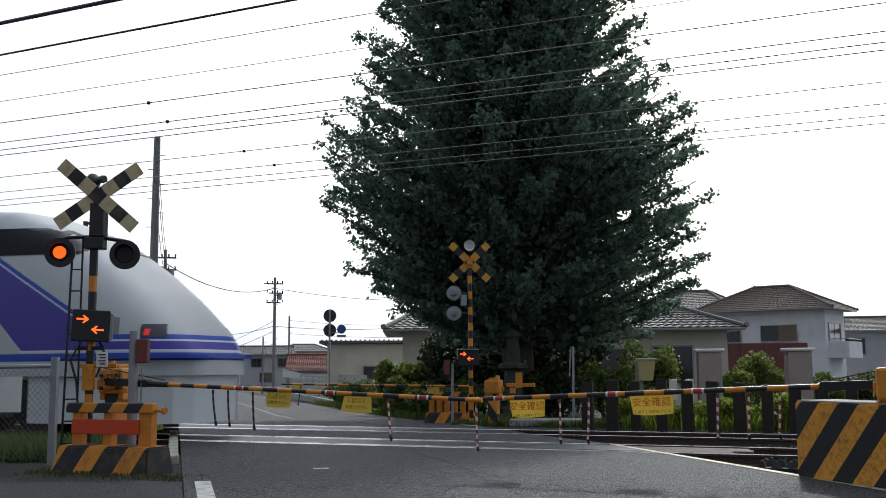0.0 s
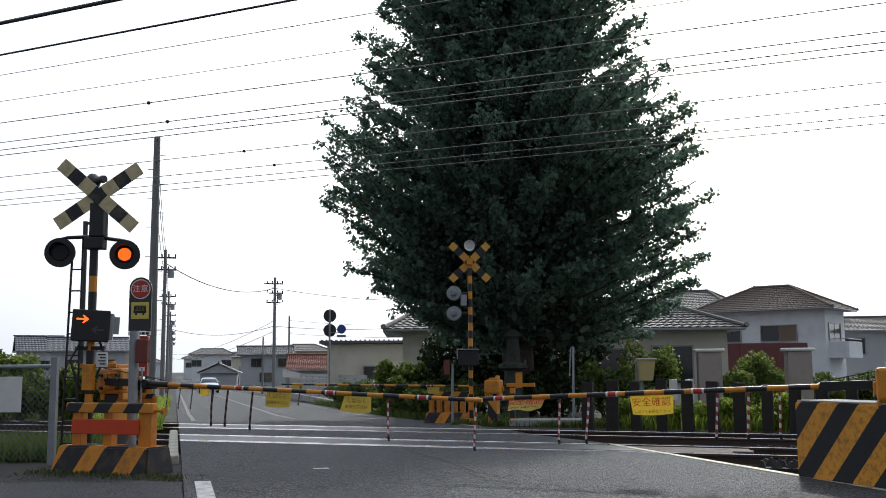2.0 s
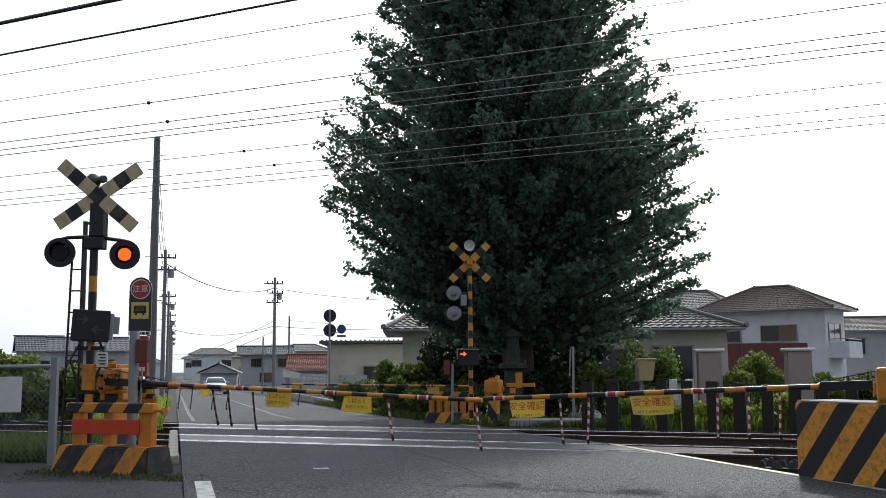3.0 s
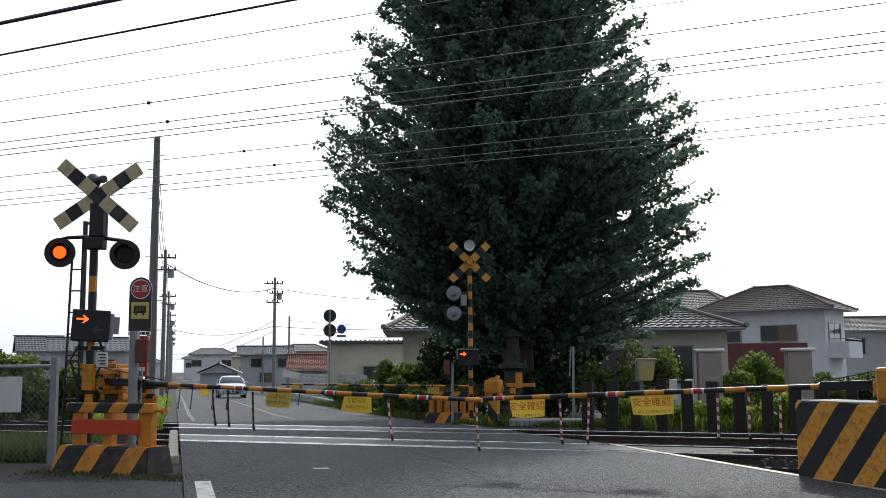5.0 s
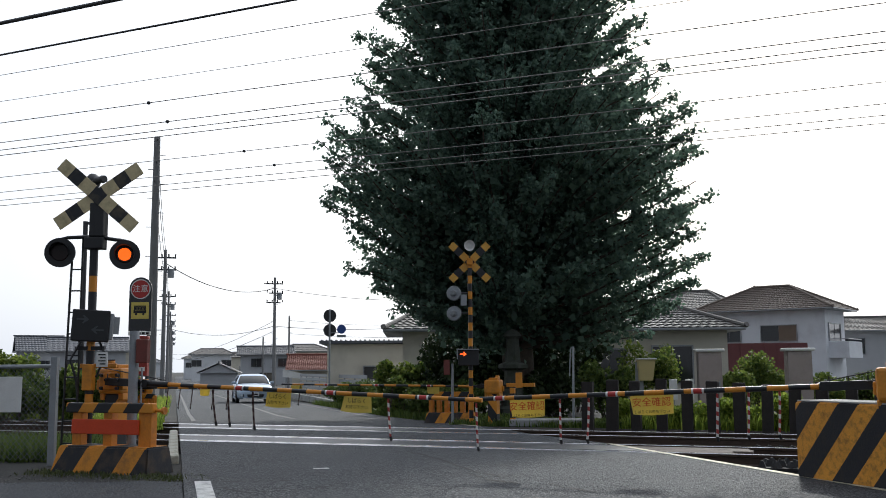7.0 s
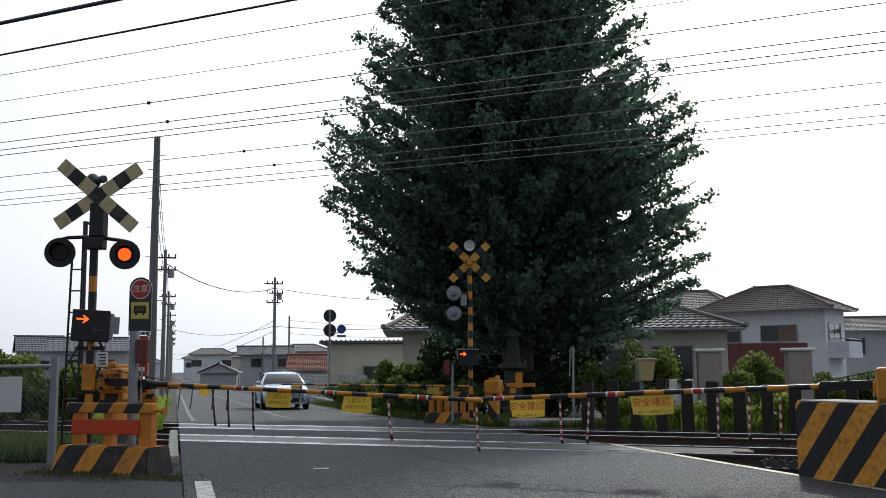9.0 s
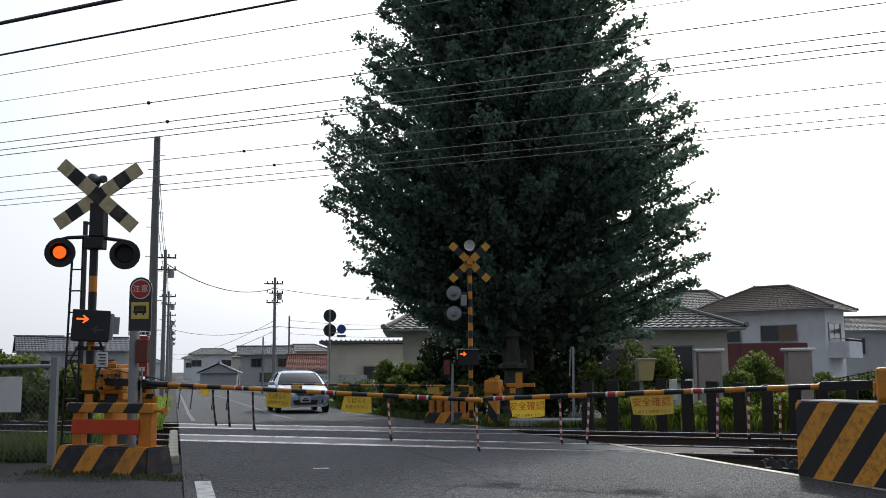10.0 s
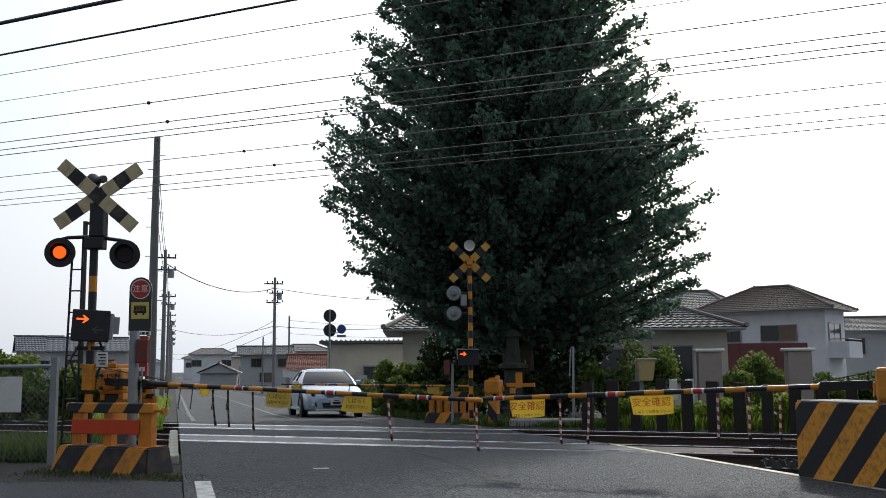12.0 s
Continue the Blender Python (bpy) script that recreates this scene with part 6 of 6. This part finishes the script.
def train_paint():
    """White body with level bands of blue and purple; the purple field climbs towards the cab side."""
    m = material("train_paint", (0.5, 0.53, 0.55), rough=0.42, vary=0.04, scale=2, bump=0.02)
    nt = m.node_tree
    sep = nt.nodes.new("ShaderNodeSeparateXYZ")
    nt.links.new(nt.nodes.new("ShaderNodeTexCoord").outputs["Object"], sep.inputs[0])

    def math_node(op, a, b):
        n = nt.nodes.new("ShaderNodeMath")
        n.operation = op
        for i, v in enumerate((a, b)):
            if isinstance(v, (int, float)):
                n.inputs[i].default_value = v
            else:
                nt.links.new(v, n.inputs[i])
        return n.outputs[0]
    X, Z = sep.outputs["X"], sep.outputs["Z"]
    # top edge of the coloured field: level near the nose, rising along the side
    climb = math_node("MULTIPLY", math_node("MAXIMUM", math_node("SUBTRACT", X, 1.2), 0.0), 0.565)
    top = math_node("ADD", climb, 1.62)
    foot = math_node("ADD", math_node("MULTIPLY", math_node("MAXIMUM", math_node("SUBTRACT", X, 2.85), 0.0), 0.95), 1.36)
    base = nt.nodes["base"]
    prev = base.outputs[0]

    def layer(prev, mask, c):
        mix = nt.nodes.new("ShaderNodeMix")
        mix.data_type = "RGBA"
        nt.links.new(mask, mix.inputs[0])
        nt.links.new(prev, mix.inputs[6])
        mix.inputs[7].default_value = (*c, 1)
        return mix.outputs[2]

    def between(lo, hi):
        return math_node("MULTIPLY", math_node("GREATER_THAN", Z, lo), math_node("LESS_THAN", Z, hi))
    targets = [l.to_socket for l in base.outputs[0].links]
    high = math_node("MINIMUM", top, 3.0)
    prev = layer(prev, between(foot, high), (0.02, 0.065, 0.45))
    prev = layer(prev, between(foot, math_node("SUBTRACT", high, 0.075)), (0.6, 0.64, 0.7))
    prev = layer(prev, between(math_node("ADD", foot, 0.03), math_node("SUBTRACT", high, 0.105)), (0.06, 0.045, 0.34))
    prev = layer(prev, between(1.22, 1.34), (0.02, 0.065, 0.45))
    for s in targets:
        nt.links.new(prev, s)
    return m


M["train_paint"] = train_paint()
M["car_paint"] = material("car_paint", (0.52, 0.62, 0.76), rough=0.22, metal=0.4, vary=0.03, bump=0)
M["car_glass"] = material("car_glass", (0.012, 0.014, 0.016), rough=0.04, vary=0.05, bump=0, spec=0.35)
M["car_lamp"] = material("car_lamp", (0.6, 0.63, 0.66), rough=0.08, vary=0.05, bump=0, spec=0.8)


def loft(bm, rings, closed=False):
    for a, b in zip(rings, rings[1:]):
        n = len(a)
        for k in range(n if closed else n - 1):
            bm.faces.new((a[k], a[(k + 1) % n], b[(k + 1) % n], b[k]))


def car():
    """A rounded four-door saloon: front towards -y, origin on the ground under the front axle."""
    c = thing("car", Matrix.Identity(4), "silver-blue four-door saloon car with tinted windscreen", "car")
    # lower body in sections along y: half width, underside, shoulder, middle of the bonnet or boot
    secs = [(-0.95, 0.50, 0.30, 0.50, 0.53), (-0.93, 0.62, 0.25, 0.55, 0.62), (-0.88, 0.72, 0.21, 0.60, 0.68), (-0.78, 0.80, 0.19, 0.66, 0.735), (-0.6, 0.85, 0.185, 0.72, 0.80), (-0.3, 0.88, 0.185, 0.785, 0.86),
            (0.1, 0.89, 0.185, 0.84, 0.915), (0.5, 0.89, 0.185, 0.875, 0.95), (0.9, 0.89, 0.185, 0.895, 0.955), (1.8, 0.89, 0.185, 0.91, 0.96), (2.7, 0.89, 0.185, 0.925, 0.98), (3.2, 0.88, 0.2, 0.935, 1.01), (3.5, 0.85, 0.24, 0.92, 1.0), (3.66, 0.78, 0.3, 0.88, 0.95), (3.72, 0.66, 0.4, 0.8, 0.85)]
    bm = bmesh.new()
    rings = []
    for y, hw, lo, sh, top in secs:
        half = [(0.86, lo), (0.955, lo + 0.05), (0.985, lo + 0.14), (1.0, (lo + sh) / 2), (0.995, sh - 0.12), (0.975, sh - 0.05), (0.93, sh), (0.8, sh + (top - sh) * 0.45), (0.55, sh + (top - sh) * 0.8), (0.28, top - 0.006)]
        ring = [(-x * hw, z) for x, z in half] + [(0, top)] + [(x * hw, z) for x, z in reversed(half)]
        rings.append([bm.verts.new((x * 0.96, y - 0.06 * (1 - (x / hw) ** 2) * (y < -0.7), z)) for x, z in ring])
    loft(bm, rings, True)
    bm.faces.new(rings[0])
    bm.faces.new(list(reversed(rings[-1])))
    bmesh.ops.recalc_face_normals(bm, faces=bm.faces)
    part("body", bm, M["car_paint"], c, smooth=True)

    def level_ring(mesh, z, y0, y1, hw, bow, grow=0.0):
        pts = []
        for k in range(13):
            u = -1 + k / 6
            pts.append((u * (hw + grow), y0 - grow - bow * (1 - u * u), z))
        for k in range(1, 6):
            pts.append((hw + grow + 0.012 * math.sin(math.pi * k / 6), y0 + (y1 - y0) * k / 6, z))
        for k in range(13):
            u = 1 - k / 6
            pts.append((u * (hw + grow), y1 + grow + bow * 0.7 * (1 - u * u), z))
        for k in range(1, 6):
            pts.append((-hw - grow - 0.012 * math.sin(math.pi * k / 6), y1 + (y0 - y1) * k / 6, z))
        return [mesh.verts.new(p) for p in pts]
    levels = ((0.88, 0.5, 3.3, 0.785, 0.16), (1.0, 0.68, 3.14, 0.75, 0.16), (1.12, 0.88, 2.98, 0.70, 0.15), (1.23, 1.1, 2.78, 0.64, 0.13), (1.315, 1.3, 2.58, 0.58, 0.11))
    bm = bmesh.new()
    loft(bm, [level_ring(bm, *v) for v in levels], True)
    part("glazing", bm, M["car_glass"], c, "dark tinted glass all round", smooth=True)
    bm = bmesh.new()
    shell = [level_ring(bm, 1.295, 1.25, 2.62, 0.593, 0.115, 0.006), level_ring(bm, 1.33, 1.32, 2.56, 0.572, 0.11, 0.006), level_ring(bm, 1.366, 1.44, 2.44, 0.51, 0.1), level_ring(bm, 1.388, 1.6, 2.28, 0.37, 0.08), level_ring(bm, 1.396, 1.8, 2.1, 0.18, 0.04)]
    loft(bm, shell, True)
    bm.faces.new(shell[-1])
    bmesh.ops.recalc_face_normals(bm, faces=bm.faces)
    part("roof", bm, M["car_paint"], c, smooth=True)
    for s in (-1, 1):
        for ends in ([(s * (hw + 0.004), y0, z) for z, y0, y1, hw, bow in levels], [(s * (hw + 0.004), y1, z) for z, y0, y1, hw, bow in levels]):
            bm = bmesh.new()
            for a, b in zip(ends, ends[1:]):
                tube(bm, a, b, 0.034, 0.034, 8)
            part("pillar", bm, M["car_paint"], c, smooth=True)
        bm = bmesh.new()
        for a, b in zip(levels, levels[1:]):
            tube(bm, (s * (a[3] + 0.01), 1.95, a[0]), (s * (b[3] + 0.01), 1.95, b[0]), 0.032, 0.032, 8)
        part("pillar", bm, M["black"], c)
        bm = bmesh.new()
        box(bm, (s * 0.92, 0.78, 0.97), (0.19, 0.1, 0.12), bevel=0.035)
        box(bm, (s * 0.81, 0.8, 0.92), (0.1, 0.05, 0.03))
        part("mirror", bm, M["car_paint"], c, smooth=True)
        # headlight wrapping round the corner
        bm = bmesh.new()
        prism(bm, [(s * 0.42, 0.60), (s * 0.50, 0.675), (s * 0.80, 0.72), (s * 0.835, 0.66), (s * 0.78, 0.585)], 0.0, 0.1, "y")
        for v in bm.verts:
            x = abs(v.co.x)
            v.co.y = v.co.y * 0.2 - 0.955 + 0.06 * ((x - 0.4) / 0.44) + 0.16 * max(0.0, (x - 0.5) / 0.34) ** 2 + (v.co.z - 0.6) * 0.55
        light = part("headlight", bm, M["car_lamp"], c, "clear wrap-around headlight")
        bm = bmesh.new()
        tube(bm, (s * 0.63, -0.93, 0.645), (s * 0.63, -0.865, 0.645), 0.05, 0.06, 16)
        part("reflector", bm, M["black"], light)
        bm = bmesh.new()
        prism(bm, [(s * 0.52, 0.31), (s * 0.55, 0.43), (s * 0.74, 0.45), (s * 0.77, 0.38), (s * 0.7, 0.30)], 0.0, 0.06, "y")
        for v in bm.verts:
            v.co.y = v.co.y * 0.4 - 0.96 + 0.2 * max(0.0, (abs(v.co.x) - 0.5) / 0.28) ** 2
        recess = part("fog_lamp", bm, M["black"], c, "dark fog lamp recess")
        bm = bmesh.new()
        tube(bm, (s * 0.64, -0.95, 0.375), (s * 0.64, -0.9, 0.375), 0.045, 0.045, 14)
        part("lens", bm, M["car_lamp"], recess)
        bm = bmesh.new()
        box(bm, (s * 0.86, 1.4, 0.24), (0.03, 1.9, 0.08), bevel=0.01)
        part("sill", bm, M["car_paint"], c)
        for y in (1.28, 2.1):
            bm = bmesh.new()
            box(bm, (s * 0.86, y, 0.78), (0.03, 0.18, 0.03), bevel=0.008)
            part("door_handle", bm, M["alu"], c)
        for y in (0.0, 2.7):
            bm = bmesh.new()
            tube(bm, (s * 0.7, y, 0.335), (s * 0.862, y, 0.335), 0.365, seg=30)
            part("wheel_arch", bm, M["black"], c)
            bm = bmesh.new()
            tube(bm, (s * 0.70, y, 0.315), (s * 0.872, y, 0.315), 0.315, seg=28)
            bmesh.ops.bevel(bm, geom=[e for e in bm.edges if len(e.link_faces) == 2 and e.calc_face_angle(0) > 1], offset=0.03, segments=2, affect="EDGES")
            wh = part("wheel", bm, M["rubber"], c, "black tyre with an alloy rim", smooth=True)
            bm = bmesh.new()
            tube(bm, (s * 0.864, y, 0.315), (s * 0.88, y, 0.315), 0.21, 0.2, seg=24)
            rim = part("rim", bm, M["black"], wh)
            bm = bmesh.new()
            for k in range(5):
                a = k * 1.2566 + 0.3
                tube(bm, (s * 0.884, y, 0.315), (s * 0.884, y + 0.19 * math.cos(a), 0.315 + 0.19 * math.sin(a)), 0.03, 0.022, 6)
            tube(bm, (s * 0.864, y, 0.315), (s * 0.89, y, 0.315), 0.05, 0.045, 12)
            part("spoke", bm, M["alu"], wh, "silver alloy spokes")
    bm = bmesh.new()
    prism(bm, [(-0.34, 0.66), (0.34, 0.66), (0.25, 0.555), (-0.25, 0.555)], -1.0, -0.93, "y")
    grille = part("grille", bm, M["black"], c, "black upper grille")
    for z in (0.585, 0.62, 0.655):
        bm = bmesh.new()
        box(bm, (0, -1.004, z), (0.5 + (z - 0.555) * 1.7, 0.014, 0.012))
        part("grille_bar", bm, M["alu"], grille, "bright grille bar")
    bm = bmesh.new()
    prism(bm, [(-0.4, 0.42), (0.4, 0.42), (0.36, 0.28), (-0.36, 0.28)], -1.012, -0.93, "y")
    part("air_intake", bm, M["black"], c, "black lower air intake")
    bm = bmesh.new()
    box(bm, (0, -0.985, 0.225), (1.15, 0.09, 0.045), bevel=0.014)
    part("front_lip", bm, M["white"], c, "pale front lip under the bumper")
    bm = bmesh.new()
    box(bm, (0, -1.025, 0.43), (0.33, 0.012, 0.165), bevel=0.003)
    plate = part("number_plate", bm, M["white"], c, "white number plate")
    bm = bmesh.new()
    box(bm, (0, -1.0325, 0.41), (0.22, 0.004, 0.06))
    box(bm, (0, -1.0325, 0.475), (0.12, 0.004, 0.025))
    part("plate_bars", bm, M["text_black"], plate)
    for x in (-0.3, 0.25):
        bm = bmesh.new()
        chain(bm, [(x, 0.36, 0.965), (x + 0.3, 0.38, 0.985), (x + 0.55, 0.46, 0.99)], 0.01, 6)
        part("wiper", bm, M["black"], c)
    return c


build_setting()
near_lamps, near_cords, near_cloths = build_crossing()
far_glow = build_far()
build_houses()
build_small()
build_weeds()
the_train = train()
the_car = car()


def place_on_road(x, y):
    """The car's pose at a spot, nose along the road towards the eye."""
    a, b = level(x, y), level(x + W.x * 2.7, y + W.y * 2.7)
    return pose(x, y, a, math.degrees(math.atan2(b - a, 2.7)), 0, WA)


def motions():
    """Keys of all that moves: train, car, flashing lamps, arrows, cords."""
    # train along the near track, leaving to the left
    speed = 23.3
    s0 = U.dot(Vector((-3.17, 15.70, 0))) + 0.35
    rows = []
    for t in (0.0, 0.5, 1.0, 3.0, 6.0, 12.0):
        s = s0 + speed * t
        rows.append((t, Matrix.Translation(on_track(s, P_NEAR, Z_NEAR)) @ pose(0, 0, 0, 0, 0, math.degrees(math.atan2(U.y, U.x)))))
    walk(the_train, rows)
    spots = ((0.0, 353, 112), (1.0, 362, 102), (2.5, 378, 85), (4.0, 397, 70), (5.5, 421, 58.5), (6.5, 440, 51.3), (8.0, 476, 42.4), (9.5, 520, 34.9), (10.5, 549, 31.6), (11.2, 568, 29.7), (12.0, 586, 28.4))
    walk(the_car, [(t, place_on_road((aim - 784) / 1745.5 * y, y)) for t, aim, y in spots])
    # flashing lamps: the glowing insert comes forward through the lens opening when lit
    left, right, arrows = near_lamps
    half = 0.6125
    lit, dark = pose(0, -0.013, 0), pose(0, 0.02, 0)
    for lamp, first in ((left, 1), (right, 0)):
        rows, on = [(0.0, lit if first else dark)], bool(first)
        k = 0
        while 0.33 + half * k < 12.0:
            t = 0.33 + half * k
            rows.append((t, lit if on else dark))
            on = not on
            rows.append((t + 0.034, lit if on else dark))
            k += 1
        rows.append((12.1, lit if on else dark))
        walk(lamp, rows)

    def blink(arrow, spans):
        home = arrow.matrix_basis.copy()
        x, z = home.translation.x, home.translation.z
        y_on, y_off = home.translation.y - 0.018, home.translation.y + 0.02
        rows = [(0.0, pose(x, y_on, z))]
        for a, b in spans:
            rows += [(a, pose(x, y_on, z)), (a + 0.067, pose(x, y_off, z)), (b, pose(x, y_off, z)), (b + 0.067, pose(x, y_on, z))]
        rows.append((14.1, pose(x, y_off if spans[-1][1] > 12 else y_on, z)))
        walk(arrow, rows)
    gone = ((2.83, 4.0), (5.43, 5.53), (6.83, 7.13))
    blink(arrows[0], gone)
    blink(arrows[1], ((1.6, 14.0),))
    blink(far_glow[0], ((1.5, 2.75), (5.85, 6.2)))
    blink(far_glow[1], ((1.5, 14.0),))
    # cords swing in the train's wind and settle
    swing = ((12, 0.3), (12, 0.3), (12, 0.2), (15, 0.0), (20, 0.0), (2, 0.0), (3, 0.1), (3, 0.2), (4, 0.0), (14, 0.0))
    for cord, (amp, late) in zip(near_cords, swing):
        home = cord.matrix_world.copy()
        rows = []
        for k in range(41):
            t = k * 0.3
            age = t - 1.05 - late
            a = 0.0 if age < 0 else amp * 1.4 * math.exp(-age / 1.1) * math.sin(2 * math.pi * age / 2.3)
            rows.append((t, home @ pose(0, 0, 0, 0, a + 0.8 * math.sin(1.7 * t + amp), 0)))
        walk(cord, rows)
    # one warning cloth is blown up level with its boom for a moment
    for cloth, high in zip(near_cloths, (6, 8, 74, 5)):
        home = cloth.matrix_world.copy()
        walk(cloth, [(t, home @ pose(0, 0, 0, -high * k, 0, 0)) for t, k in ((0, 0.0), (1.0, 0.05), (1.2, 0.45), (1.4, 1.0), (1.6, 0.9), (1.8, 0.1), (2.0, 0.75), (2.2, 0.15), (2.5, -0.02), (3.0, 0.03), (6.0, 0.0), (12.0, 0.02))])


motions()
